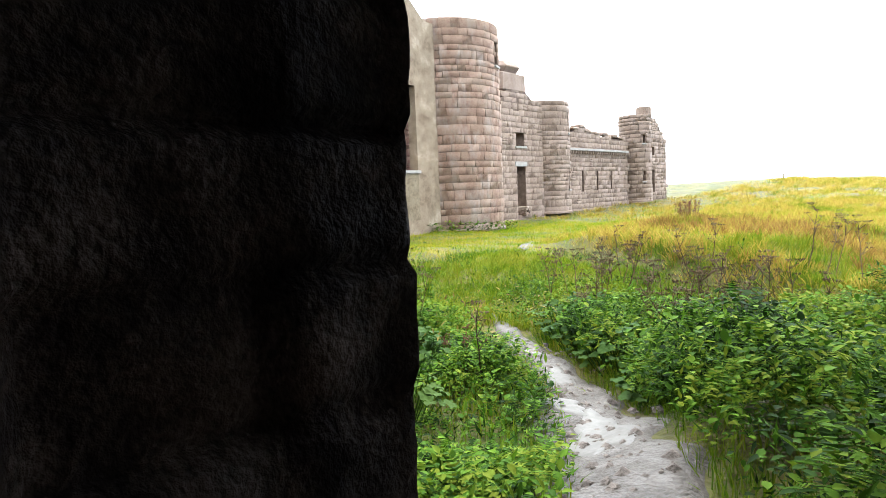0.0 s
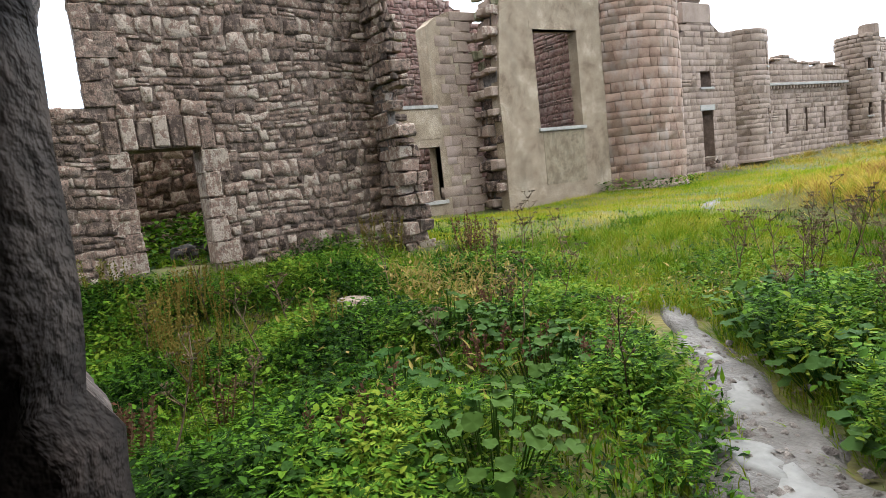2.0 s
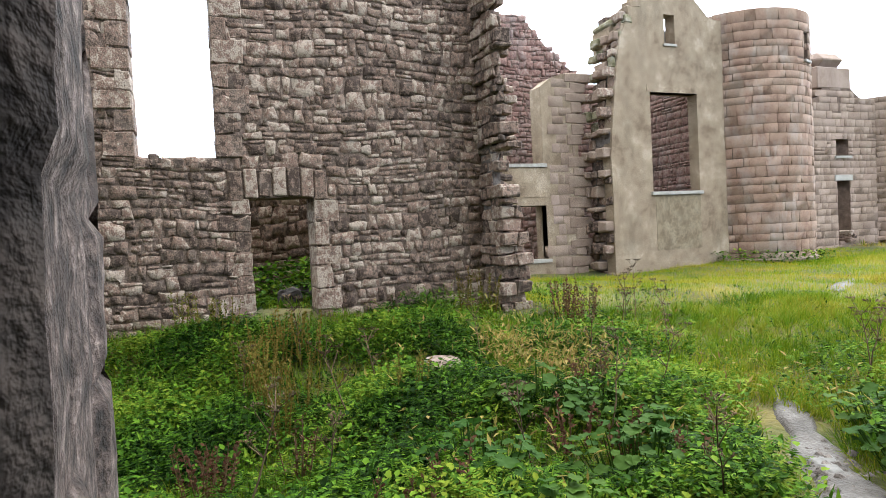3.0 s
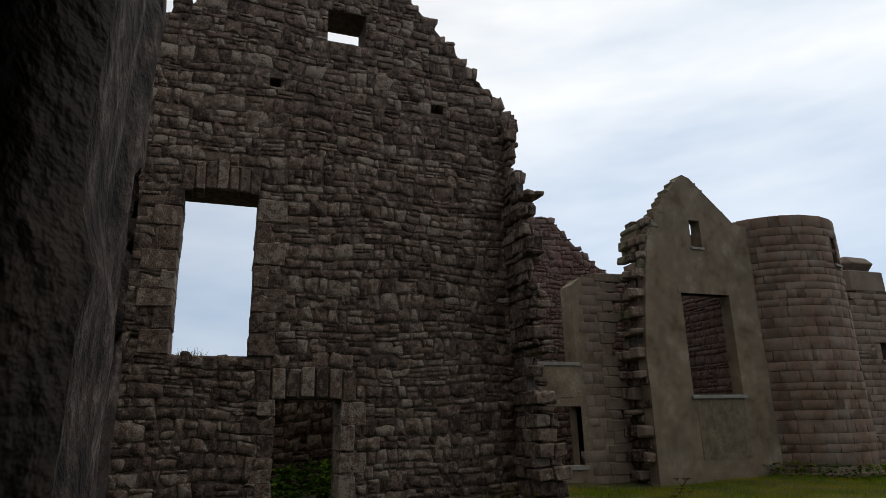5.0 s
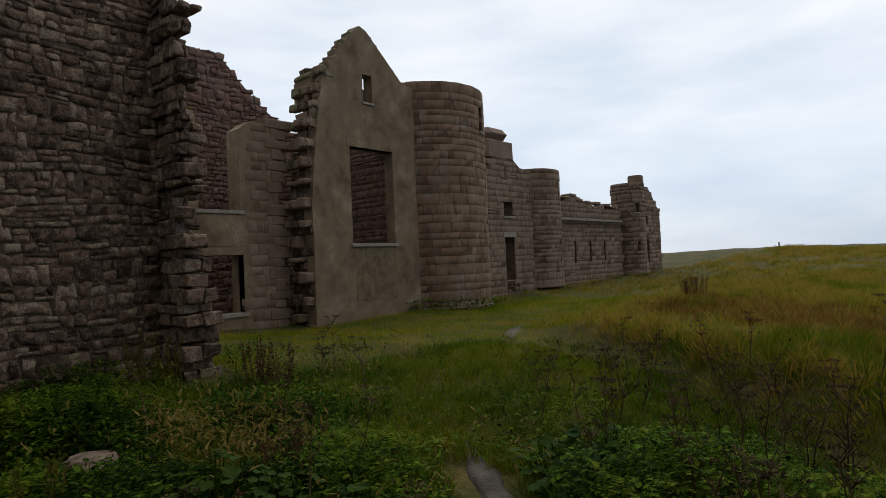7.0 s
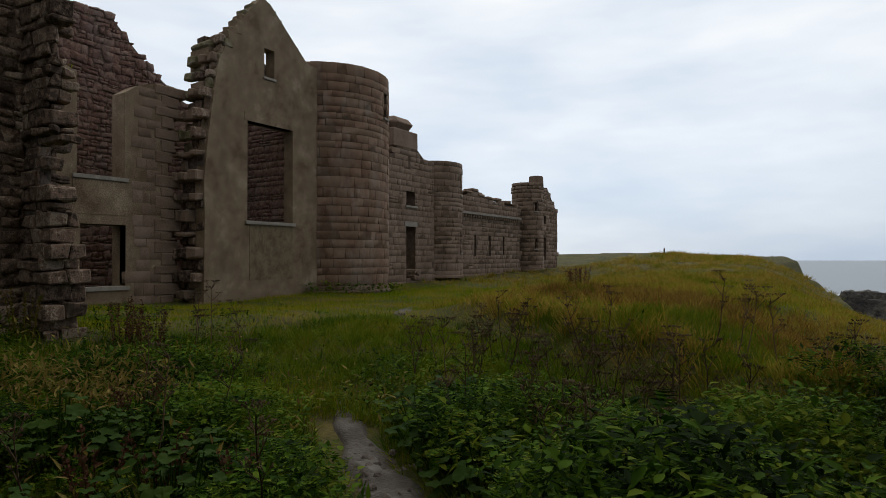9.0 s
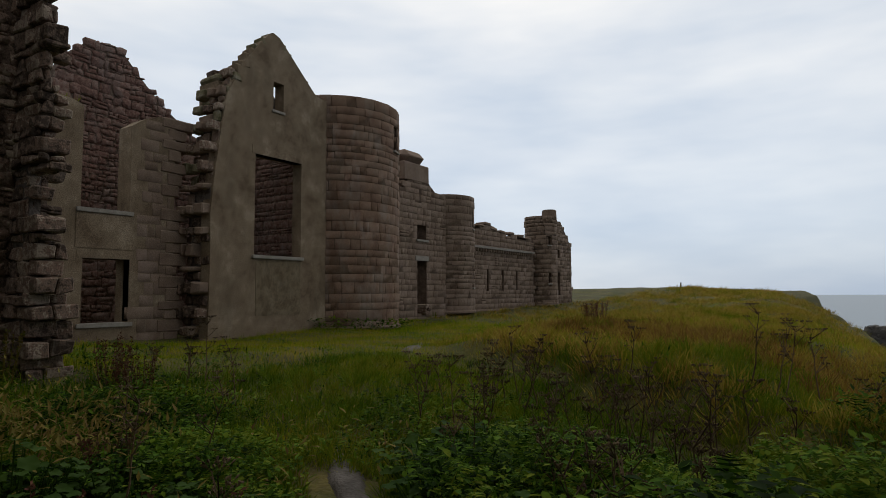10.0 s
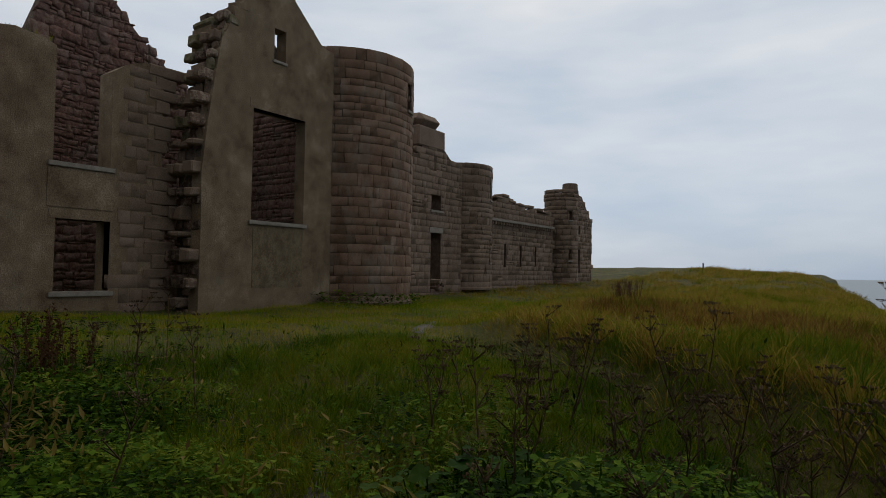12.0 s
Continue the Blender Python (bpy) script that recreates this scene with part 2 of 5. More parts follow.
m_yellow = leafy("yellowing_leaves", [(0.15, 0.13, 0.03), (0.23, 0.18, 0.045), (0.14, 0.09, 0.035)], 0.6)
m_stalk = material("dead_stalk", [(0.045, 0.027, 0.014), (0.08, 0.05, 0.025), (0.115, 0.078, 0.04)], 8.0, 0.3, 0.9, 60, 0.3, 0.4, "object")
m_reddock = leafy("dock_seed", [(0.07, 0.028, 0.018), (0.11, 0.05, 0.03), (0.1, 0.07, 0.035)], 0.8, 0.15)
m_mugwort = leafy("mugwort_stems", [(0.05, 0.065, 0.008), (0.095, 0.09, 0.014), (0.15, 0.105, 0.022)], 0.8, 0.2)
m_steel = material("painted_steel", [(0.28, 0.3, 0.32), (0.36, 0.38, 0.4)], 1.0, 0.0, 0.6, 5, 0.2)
m_white = material("sea_foam", [(0.7, 0.72, 0.74), (0.8, 0.82, 0.84)], 0.4, 0.0, 0.7, 2, 0.2)

m_sea = bpy.data.materials.new("sea_water")
m_sea.use_nodes = True
sn, sl = m_sea.node_tree.nodes, m_sea.node_tree.links
sb = sn["Principled BSDF"]
sb.inputs["Base Color"].default_value, sb.inputs["Roughness"].default_value = (0.09, 0.135, 0.175, 1), 0.35
sg = sn.new("ShaderNodeNewGeometry")
s1 = sn.new("ShaderNodeTexNoise")
s1.inputs["Scale"].default_value, s1.inputs["Detail"].default_value = 0.12, 6.0
sbp = sn.new("ShaderNodeBump")
sbp.inputs["Strength"].default_value, sbp.inputs["Distance"].default_value = 0.6, 0.8
sl.new(sg.outputs["Position"], s1.inputs["Vector"])
sl.new(s1.outputs["Fac"], sbp.inputs["Height"])
sl.new(sbp.outputs[0], sb.inputs["Normal"])


# ---- building blocks ----
def mesh_from(name, verts, faces, mat):
    me = bpy.data.meshes.new(name)
    me.from_pydata([tuple(v) for v in verts], [], [tuple(f) for f in faces])
    me.materials.append(mat)
    return me


def fast_mesh(name, verts, tris, mat):
    """A mesh from arrays: verts (n, 3), tris (m, 3)."""
    me = bpy.data.meshes.new(name)
    verts, tris = np.asarray(verts, np.float32), np.asarray(tris, np.int32)
    me.vertices.add(len(verts))
    me.vertices.foreach_set("co", verts.ravel())
    me.loops.add(tris.size)
    me.loops.foreach_set("vertex_index", tris.ravel())
    me.polygons.add(len(tris))
    me.polygons.foreach_set("loop_start", np.arange(0, tris.size, 3, dtype=np.int32))
    me.update(calc_edges=True)
    me.materials.append(mat)
    return me


def child(ob, parent):
    ob.parent = parent
    return ob


def part(name, bm, mat, parent, label=""):
    me = bpy.data.meshes.new(name)
    bm.to_mesh(me)
    bm.free()
    me.materials.append(mat)
    ob = child(new(name, me), parent)
    return tagged(ob, label) if label else ob


def rough_block(bm, x0, x1, y0, y1, z0, z1, rnd, j=0.03, cut=0.03):
    """A hewn block: a box with jittered corners and bevelled edges, into bm."""
    tmp = bmesh.new()
    vs = bmesh.ops.create_cube(tmp, size=1.0)["verts"]
    for v in vs:
        v.co.x = (x0 + x1) / 2 + v.co.x * (x1 - x0) + rnd.uniform(-j, j)
        v.co.y = (y0 + y1) / 2 + v.co.y * (y1 - y0) + rnd.uniform(-j, j)
        v.co.z = (z0 + z1) / 2 + v.co.z * (z1 - z0) + rnd.uniform(-j, j)
    if cut:
        bmesh.ops.bevel(tmp, geom=tmp.edges[:], offset=cut, segments=1, affect="EDGES")
    me = bpy.data.meshes.new("tmp")
    tmp.to_mesh(me)
    tmp.free()
    bm.from_mesh(me)
    bpy.data.meshes.remove(me)


def inside(poly, u, v):
    c = False
    for i in range(len(poly)):
        (x1, y1), (x2, y2) = poly[i], poly[i - 1]
        if (y1 > v) != (y2 > v) and u < (x2 - x1) * (v - y1) / (y2 - y1) + x1:
            c = not c
    return c


def slab(poly, holes, place, thick):
    """A wall of the outline poly (u, v) with rectangular holes through it (u0, u1, v0, v1). place(u, v, d): the point d behind the face."""
    from mathutils.geometry import delaunay_2d_cdt
    pts, edges = [], []
    for ring in [list(poly)] + [[(a, c), (b, c), (b, d), (a, d)] for a, b, c, d in holes]:
        k = len(pts)
        pts += [Vector(p) for p in ring]
        edges += [(k + i, k + (i + 1) % len(ring)) for i in range(len(ring))]
    vs, _, fs, *_ = delaunay_2d_cdt(pts, edges, [], 0, 1e-6)
    keep = []
    for f in fs:
        u, v = sum(vs[i].x for i in f) / len(f), sum(vs[i].y for i in f) / len(f)
        if inside(poly, u, v) and not any(a < u < b and c < v < d for a, b, c, d in holes):
            keep.append(f)
    bm = bmesh.new()
    front = [bm.verts.new(place(p.x, p.y, 0.0)) for p in vs]
    back = [bm.verts.new(place(p.x, p.y, thick)) for p in vs]
    count = {}
    for f in keep:
        bm.faces.new([front[i] for i in f])
        bm.faces.new([back[i] for i in reversed(f)])
        for i in range(len(f)):
            a, b = f[i], f[(i + 1) % len(f)]
            count[(min(a, b), max(a, b))] = count.get((min(a, b), max(a, b)), []) + [(a, b)]
    for uses in count.values():
        if len(uses) == 1:
            a, b = uses[0]
            bm.faces.new([front[b], front[a], back[a], back[b]])
    bmesh.ops.delete(bm, geom=[v for v in bm.verts if not v.link_faces], context="VERTS")
    bmesh.ops.recalc_face_normals(bm, faces=bm.faces[:])
    return bm


def stone_shapes(kind, count, seed):
    """Unit stones, x along the wall, y out of it, z up: rounded rubble or squared ashlar."""
    rnd, out = random.Random(seed), []
    for _ in range(count):
        if kind == "rubble":
            a, b = [rnd.uniform(0.02, 0.2) for _ in range(4)], [rnd.uniform(0.03, 0.26) for _ in range(4)]
            ring = [(-.5 + a[0], -.5), (.5 - a[1], -.5), (.5, -.5 + b[0]), (.5, .5 - b[1]), (.5 - a[2], .5), (-.5 + a[3], .5), (-.5, .5 - b[2]), (-.5, -.5 + b[3])]
            ring = [(x * rnd.uniform(0.9, 1.06), z * rnd.uniform(0.84, 1.08)) for x, z in ring]
            levels = [(-.5, 1.0), (.36, 1.0), (.5, rnd.uniform(0.8, 0.92))]
        else:
            ring = [(-.5, -.5), (.5, -.5), (.5, .5), (-.5, .5)]
            ring = [(x * rnd.uniform(0.97, 1.0), z * rnd.uniform(0.96, 1.0)) for x, z in ring]
            levels = [(-.5, 1.0), (.475, 1.0), (.5, rnd.uniform(0.97, 0.99))]
        k = len(ring)
        k_face = 1.0 if kind == "rubble" else 0.25
        tilt_x, tilt_z = rnd.uniform(-.12, .12) * k_face, rnd.uniform(-.12, .12) * k_face
        verts = []
        for i, (y, s) in enumerate(levels):
            for x, z in ring:
                verts.append((x * s, y + (i == 2) * (x * tilt_x + z * tilt_z + rnd.uniform(-.06, .06) * k_face), z * s))
        tris = []
        for i in range(2):
            for q in range(k):
                p = (q + 1) % k
                a0, b0, c0, d0 = i * k + q, i * k + p, (i + 1) * k + p, (i + 1) * k + q
                tris += [(a0, b0, c0), (a0, c0, d0)]
        tris += [(2 * k, 2 * k + q, 2 * k + q + 1) for q in range(1, k - 1)]
        out.append((np.array(verts), np.array(tris)))
    return out


SHAPES = {"rubble": stone_shapes("rubble", 14, 5), "ashlar": stone_shapes("ashlar", 10, 6)}


def lay(poly, holes, h, w, seed, joint=0.02, split=0.25, skip=0.0, wild=0.25):
    """Stones in courses over the outline poly: (u, v, width, height). Openings stay clear."""
    rnd = random.Random(seed)
    us, vs = [p[0] for p in poly], [p[1] for p in poly]
    v, out = min(vs), []
    while v < max(vs):
        hh = h * rnd.uniform(1 - wild, 1 + wild)
        u = min(us) - rnd.uniform(0, w)
        while u < max(us):
            ww = w * (rnd.uniform(0.45, 1.0) if rnd.random() < 0.5 else rnd.uniform(0.9, 1.75))
            cells = [(u, u + ww, v, v + hh)]
            if rnd.random() < split:
                f = rnd.uniform(0.35, 0.65)
                cells = [(u, u + ww, v, v + hh * f), (u, u + ww, v + hh * f, v + hh)]
                if rnd.random() < 0.5:
                    g = u + ww * rnd.uniform(0.35, 0.65)
                    cells = [cells[0], (u, g, v + hh * f, v + hh), (g, u + ww, v + hh * f, v + hh)]
            for a, b, c, d in cells:
                for ha, hb, hc, hd in holes:
                    if a < hb and b > ha and c < hd and d > hc:
                        cuts = [(min(b, ha) - a, "b"), (b - max(a, hb), "a"), (min(d, hc) - c, "d"), (d - max(c, hd), "c")]
                        best = max(cuts, key=lambda q: q[0] / (ww if q[1] in "ab" else hh))
                        if best[1] == "b":
                            b = min(b, ha)
                        elif best[1] == "a":
                            a = max(a, hb)
                        elif best[1] == "d":
                            d = min(d, hc)
                        else:
                            c = max(c, hd)
                a, b = a + joint * rnd.uniform(0.3, 0.8), b - joint * rnd.uniform(0.3, 0.8)
                c, d = c + joint * rnd.uniform(0.3, 0.8), d - joint * rnd.uniform(0.3, 0.8)
                if b - a < 0.05 or d - c < 0.04 or rnd.random() < skip:
                    continue
                if inside(poly, (a + b) / 2, (c + d) / 2):
                    out.append(((a + b) / 2, (c + d) / 2, b - a, d - c))
            u += ww
        v += hh
    return out


def coursed(poly, holes, h, w, seed, joint=0.02):
    """Roughly coursed rubble: squarish stones of uneven height with thin pinnings, in courses that wander."""
    rnd = random.Random(seed)
    out = []
    for u, v, ww, hh in lay(poly, holes, h, w, seed, joint, 0.22, 0.0, 0.4):
        tall = hh
        if hh > 0.16 and ww > 0.16 and rnd.random() < 0.26:
            tall = hh - rnd.uniform(0.045, 0.065)
            n = 2 if ww > 0.3 else 1
            for i in range(n):
                out.append((u - ww / 2 + ww * (i + 0.5) / n, v + hh / 2 - (hh - tall) / 2 + 0.006, ww / n * 0.93, hh - tall - 0.012))
        out.append((u, v - (hh - tall) / 2, ww, tall))
    cells = []
    for u, v, ww, hh in out:
        ju, jv = 0.25 * min(ww, hh), 0.2 * min(ww, hh)
        ring = []
        for a, b in ((-.5, -.5), (0, -.5), (.5, -.5), (.5, .5), (0, .5), (-.5, .5)):
            p, q = u + a * ww, v + b * hh
            if any(c - 0.02 < p < d + 0.02 and e - 0.02 < q < g + 0.02 for c, d, e, g in holes):
                ring.append((p, q))
                continue
            p, q = p + rnd.uniform(-ju, ju), q + rnd.uniform(-jv, jv)
            ring.append((p, q + 0.045 * math.sin(0.9 * p + seed + 0.6 * q) + 0.03 * math.sin(2.3 * p + 1.7 * q)))
        cells.append(ring)
    return cells


def hewn(cell, X, rnd, proud=0.03, depth=0.18):
    """One irregular stone on a wall that faces +x at X, as verts and tris."""
    cu, cv = sum(p[0] for p in cell) / len(cell), sum(p[1] for p in cell) / len(cell)
    ring = []
    for i in range(len(cell)):
        a, b = cell[i - 1], cell[i]
        if math.hypot(b[0] - a[0], b[1] - a[1]) > 0.03:
            f = min(0.3, rnd.uniform(0.008, 0.028) / math.hypot(b[0] - a[0], b[1] - a[1]))
            ring += [(a[0] + f * (b[0] - a[0]), a[1] + f * (b[1] - a[1])), (b[0] - f * (b[0] - a[0]), b[1] - f * (b[1] - a[1]))]
    n = len(ring)
    out = proud * rnd.uniform(0.0, 1.4)
    tu, tv = rnd.uniform(-0.05, 0.05), rnd.uniform(-0.06, 0.06)
    verts = [(X - depth, u, v) for u, v in ring] + [(X + out * 0.5 - 0.008, u, v) for u, v in ring]
    s = rnd.uniform(0.95, 0.985)
    verts += [(X + out + tu * (u - cu) + tv * (v - cv) + rnd.uniform(-0.006, 0.006), cu + s * (u - cu), cv + s * (v - cv)) for u, v in ring]
    verts.append((X + out + rnd.uniform(-0.006, 0.006), cu + rnd.uniform(-0.04, 0.04), cv + rnd.uniform(-0.02, 0.02)))
    tris = []
    for k in range(2):
        for i in range(n):
            p = (i + 1) % n
            tris += [(k * n + i, k * n + p, (k + 1) * n + p), (k * n + i, (k + 1) * n + p, (k + 1) * n + i)]
    tris += [(2 * n + i, 2 * n + (i + 1) % n, 3 * n) for i in range(n)]
    return np.array(verts), np.array(tris)


LATE_HEWN = []


def rubble_face(name, cells, X, mats, parent, near, seed, singly=300, proud=0.018):
    """Irregular stones on a wall facing +x: the nearest to the stretch near (u, v) as parts, the rest joined."""
    rnd = random.Random(seed)
    cells = sorted(cells, key=lambda c: math.hypot(c[0][0] - near[0], 0.6 * (c[0][1] - near[1])))
    made = [hewn(c, X, rnd, proud) for c in cells]
    LATE_HEWN.append((name, made[:singly], mats[0], parent))
    rest = made[singly:]
    if rest:
        off = np.cumsum([0] + [len(v) for v, _ in rest[:-1]])
        me = fast_mesh("stonework", np.concatenate([v for v, _ in rest]), np.concatenate([t + o for (_, t), o in zip(rest, off)]), mats[1])
        tagged(child(new("stonework", me), parent), "remaining rubble stones of the wall", "", "", "stuff")


LATE = []


def stones(name, cells, spot, kind, mats, parent, near, depth=0.16, proud=0.03, seed=1, singly=300, label=""):
    """Turns cells into stones on a wall. spot(u, v): place on the face, direction along, direction out. The ones nearest the plan point near become parts, the rest one joined part."""
    rnd = random.Random(seed)
    shapes = SHAPES[kind]
    rows = []
    for u, v, w, h in cells:
        p, along, out = spot(u, v)
        d = depth * rnd.uniform(0.85, 1.15)
        c = p + out * (proud * rnd.uniform(0.2, 1.5) - d / 2)
        up = Vector((0, 0, 1))
        m = Matrix(((along.x * w, out.x * d, 0, c.x), (along.y * w, out.y * d, 0, c.y), (along.z * w, out.z * d, h, c.z), (0, 0, 0, 1)))
        rows.append(((p.xy - Vector(near)).length, m, rnd.randrange(len(shapes))))
    rows.sort(key=lambda r: r[0])
    LATE.append((name, rows[:singly], kind, mats[0], parent))
    rest = rows[singly:]
    if rest:
        vs, ts, k = [], [], 0
        for _, m, i in rest:
            sv, st = shapes[i]
            a = np.array(m)
            vs.append(sv @ a[:3, :3].T + a[:3, 3])
            ts.append(st + k)
            k += len(sv)
        ob = child(new("stonework", fast_mesh("stonework", np.concatenate(vs), np.concatenate(ts), mats[1])), parent)
        tagged(ob, label or "remaining stones of the wall in courses", "", "", "stuff")


def lay_late():
    """The single stones, last of all."""
    for name, made, mat, parent in LATE_HEWN:
        for v, t in made:
            new(name, fast_mesh(name, v, t, mat)).parent = parent
    for name, rows, kind, mat, parent in LATE:
        meshes = [fast_mesh(name, v, t, mat) for v, t in SHAPES[kind]]
        for _, m, i in rows:
            ob = new(name, meshes[i])
            ob.parent = parent
            ob.matrix_local = m
            # the thing's base is at the origin, so local and world agree


def face_x(X):
    """Places on a wall that faces +x at X; u is y, v is z."""
    return lambda u, v: (Vector((X, u, v)), Vector((0, 1, 0)), Vector((1, 0, 0)))


def behind_x(X):
    return lambda u, v, d: (X - d, u, v)


def face_round(cx, cy, r):
    """Places on a round tower: u is the length along its skin from the point that faces +x, towards +y."""
    def spot(u, v):
        a = u / r
        out = Vector((math.cos(a), math.sin(a), 0))
        return Vector((cx, cy, v)) + out * r, Vector((-math.sin(a), math.cos(a), 0)), out
    return spot


def thing(name, label, category, group="", kind=""):
    return tagged(new(name), label, category, group, kind)


def box(x0, x1, y0, y1, z0, z1, bevel=0.01):
    bm = bmesh.new()
    for v in bmesh.ops.create_cube(bm, size=1.0)["verts"]:
        v.co = ((x0 + x1) / 2 + v.co.x * (x1 - x0), (y0 + y1) / 2 + v.co.y * (y1 - y0), (z0 + z1) / 2 + v.co.z * (z1 - z0))
    if bevel:
        bmesh.ops.bevel(bm, geom=bm.edges[:], offset=bevel, segments=2, affect="EDGES")
    return bm


# ---- the lie of the land ----
def step(a, b, x):
    t = np.clip((x - a) / (b - a), 0, 1)
    return t * t * (3 - 2 * t)


def height(x, y):
    """Ground level: a lawn before the castle, a dip outside the opening, a grassy mound, higher fields beyond, and cliffs to the sea."""
    x, y = np.asarray(x, float), np.asarray(y, float)
    z = 0.05 * np.sin(0.7 * x + 1) * np.cos(0.6 * y) + 0.03 * np.sin(1.9 * x + 0.5 * y) + 0.02 * np.sin(3.1 * y - 1.3 * x)
    z = z - 0.12 + 0.35 * step(-3, -13, y) * step(11, 6, x) + 0.35 * step(4, 22, y) * step(4, -3, x)
    z = z - 0.5 * step(5.5, 10.5, x) * step(-5.5, -10.5, y) + 0.36 * np.exp(-((x - 9.7) / 1.7) ** 2 - ((y + 14.0) / 1.5) ** 2)
    mound = step(-5.0, 7.0, y - 0.25 * (12 - x) * 0.6 + 0.45 * (x - 11)) * step(3.5, 11.5, x)
    z = z + 0.34 * mound * (1 - 0.35 * step(12.5, 17.0, x)) + 0.1 * mound * np.sin(0.8 * x + 0.4 * y) * np.sin(0.55 * y - 0.3 * x)
    bank = y + 4.4 + 0.7 * (x - 10.0) + 0.25 * np.sin(1.1 * x)
    z = z + 0.4 * step(0, 0.6, bank) * step(7.5, 9.5, x) * (1 - 0.95 * step(3, 11, bank)) - 0.2 * np.exp(-((bank + 0.6) / 0.7) ** 2) * step(7.5, 9.5, x)
    z = z + 0.95 * step(20, 60, y) + 0.6 * step(12, -8, x) * step(24, 70, y) + 0.25 * step(40, 80, y) * np.sin(0.11 * x + 0.07 * y) * np.cos(0.05 * y)
    z = z + 0.12 * step(10, 30, y) * np.sin(0.9 * x + 0.3 * y) * np.sin(0.5 * y)
    z = z + 0.44 * step(15.0, 16.4, x) * step(-11.6, -13.4, y)
    edge = 17.7 - 0.12 * np.clip(y - 6, 0, 200) + 0.5 * np.sin(0.35 * y) + 0.3 * np.sin(0.9 * y)
    edge = edge + 9 * step(-7, -11, y)
    off = x - edge
    z = z - 2.4 * step(-3.2, 3.0, off) - 19 * step(2.5, 11, off)
    return z


def ground_sheet():
    """One sheet, fine near the walk and coarse far off."""
    xs = np.unique(np.concatenate([np.arange(-260, -20, 12), np.arange(-20, -4, 1.2), np.arange(-4, 26, 0.3), np.arange(26, 60, 2.5)]))
    ys = np.unique(np.concatenate([np.arange(-80, -24, 7), np.arange(-24, 16, 0.3), np.arange(16, 60, 1.0), np.arange(60, 420, 9)]))
    X, Y = np.meshgrid(xs, ys)
    Z = height(X, Y)
    v = np.stack([X, Y, Z], -1).reshape(-1, 3)
    w, hgt = len(xs), len(ys)
    i = np.arange((hgt - 1) * w).reshape(hgt - 1, w)[:, :-1].ravel()
    tris = np.concatenate([np.stack([i, i + 1, i + w + 1], 1), np.stack([i, i + w + 1, i + w], 1)])
    me = fast_mesh("ground", v, tris, m_soil)
    me.polygons.foreach_set("use_smooth", np.ones(len(tris), bool))
    return tagged(new("ground", me), "rough grassy ground sloping to sea cliffs", "ground", "", "structure")


ground_sheet()
bm = bmesh.new()
bmesh.ops.create_grid(bm, x_segments=8, y_segments=8, size=4800)
me = bpy.data.meshes.new("sea")
bm.to_mesh(me)
bm.free()
me.materials.append(m_sea)
sea = tagged(new("sea", me), "grey-blue North Sea water with light swell", "sea", "", "structure")
sea.location = (0, 0, -19)

PATHLINE = [(17.4, -17.6), (16.6, -15.9), (15.65, -14.4), (15.2, -13.7), (14.5, -12.85), (13.67, -12.07), (12.9, -11.4), (12.16, -10.75), (11.2, -9.9), (9.3, -6.9), (7.6, -3.8), (6.0, -1.4), (4.6, 3.5), (2.0, 9.0)]


def to_path(x, y):
    """Distance of points from the trodden path's middle line."""
    d = np.full(np.shape(x), 1e9)
    for (ax, ay), (bx, by) in zip(PATHLINE, PATHLINE[1:]):
        t = np.clip(((x - ax) * (bx - ax) + (y - ay) * (by - ay)) / ((bx - ax) ** 2 + (by - ay) ** 2), 0, 1)
        d = np.minimum(d, np.hypot(x - ax - t * (bx - ax), y - ay - t * (by - ay)))
    return d


def ribbon(name, line, widths, lift, mat, label, seed):
    """A strip along a line laid over the ground, with a wavy edge."""
    rnd = np.random.RandomState(seed)
    pts = []
    for i in range(len(line) - 1):
        for f in np.arange(0, 1, 0.06):
            pts.append((line[i][0] + f * (line[i + 1][0] - line[i][0]), line[i][1] + f * (line[i + 1][1] - line[i][1]), widths[i] + f * (widths[i + 1] - widths[i])))
    pts = np.array(pts)
    tang = np.gradient(pts[:, :2], axis=0)
    tang /= np.hypot(*tang.T)[:, None]
    side = np.stack([-tang[:, 1], tang[:, 0]], 1)
    n, k = len(pts), 9
    s = np.arange(n)
    wob_l = 1 + 0.22 * np.sin(s * 0.35 + seed) + 0.05 * rnd.uniform(-1, 1, n)
    wob_r = 1 + 0.22 * np.sin(s * 0.27 + 2 * seed) + 0.05 * rnd.uniform(-1, 1, n)
    v = []
    for j in range(k):
        f = 2 * j / (k - 1) - 1
        off = pts[:, 2] / 2 * f * np.where(f < 0, wob_l, wob_r)
        p = pts[:, :2] + side * off[:, None]
        v.append(np.stack([p[:, 0], p[:, 1], height(p[:, 0], p[:, 1]) + lift * (1 - f * f) ** 0.35 - 0.012 + 0 * p[:, 0]], 1))
    v = np.stack(v, 1).reshape(-1, 3)
    i = (np.arange(n - 1)[:, None] * k + np.arange(k - 1)[None]).ravel()
    tris = np.concatenate([np.stack([i, i + 1, i + k + 1], 1), np.stack([i, i + k + 1, i + k], 1)])
    me = fast_mesh(name, v, tris, mat)
    me.polygons.foreach_set("use_smooth", np.ones(len(tris), bool))
    return tagged(new(name, me), label, "path", "", "structure")


ribbon("path", PATHLINE[:9], [1.3, 1.2, 0.95, 1.0, 0.85, 0.52, 0.42, 0.36, 0.1], 0.07, m_mud, "trodden muddy path winding through weeds towards the castle", 3)

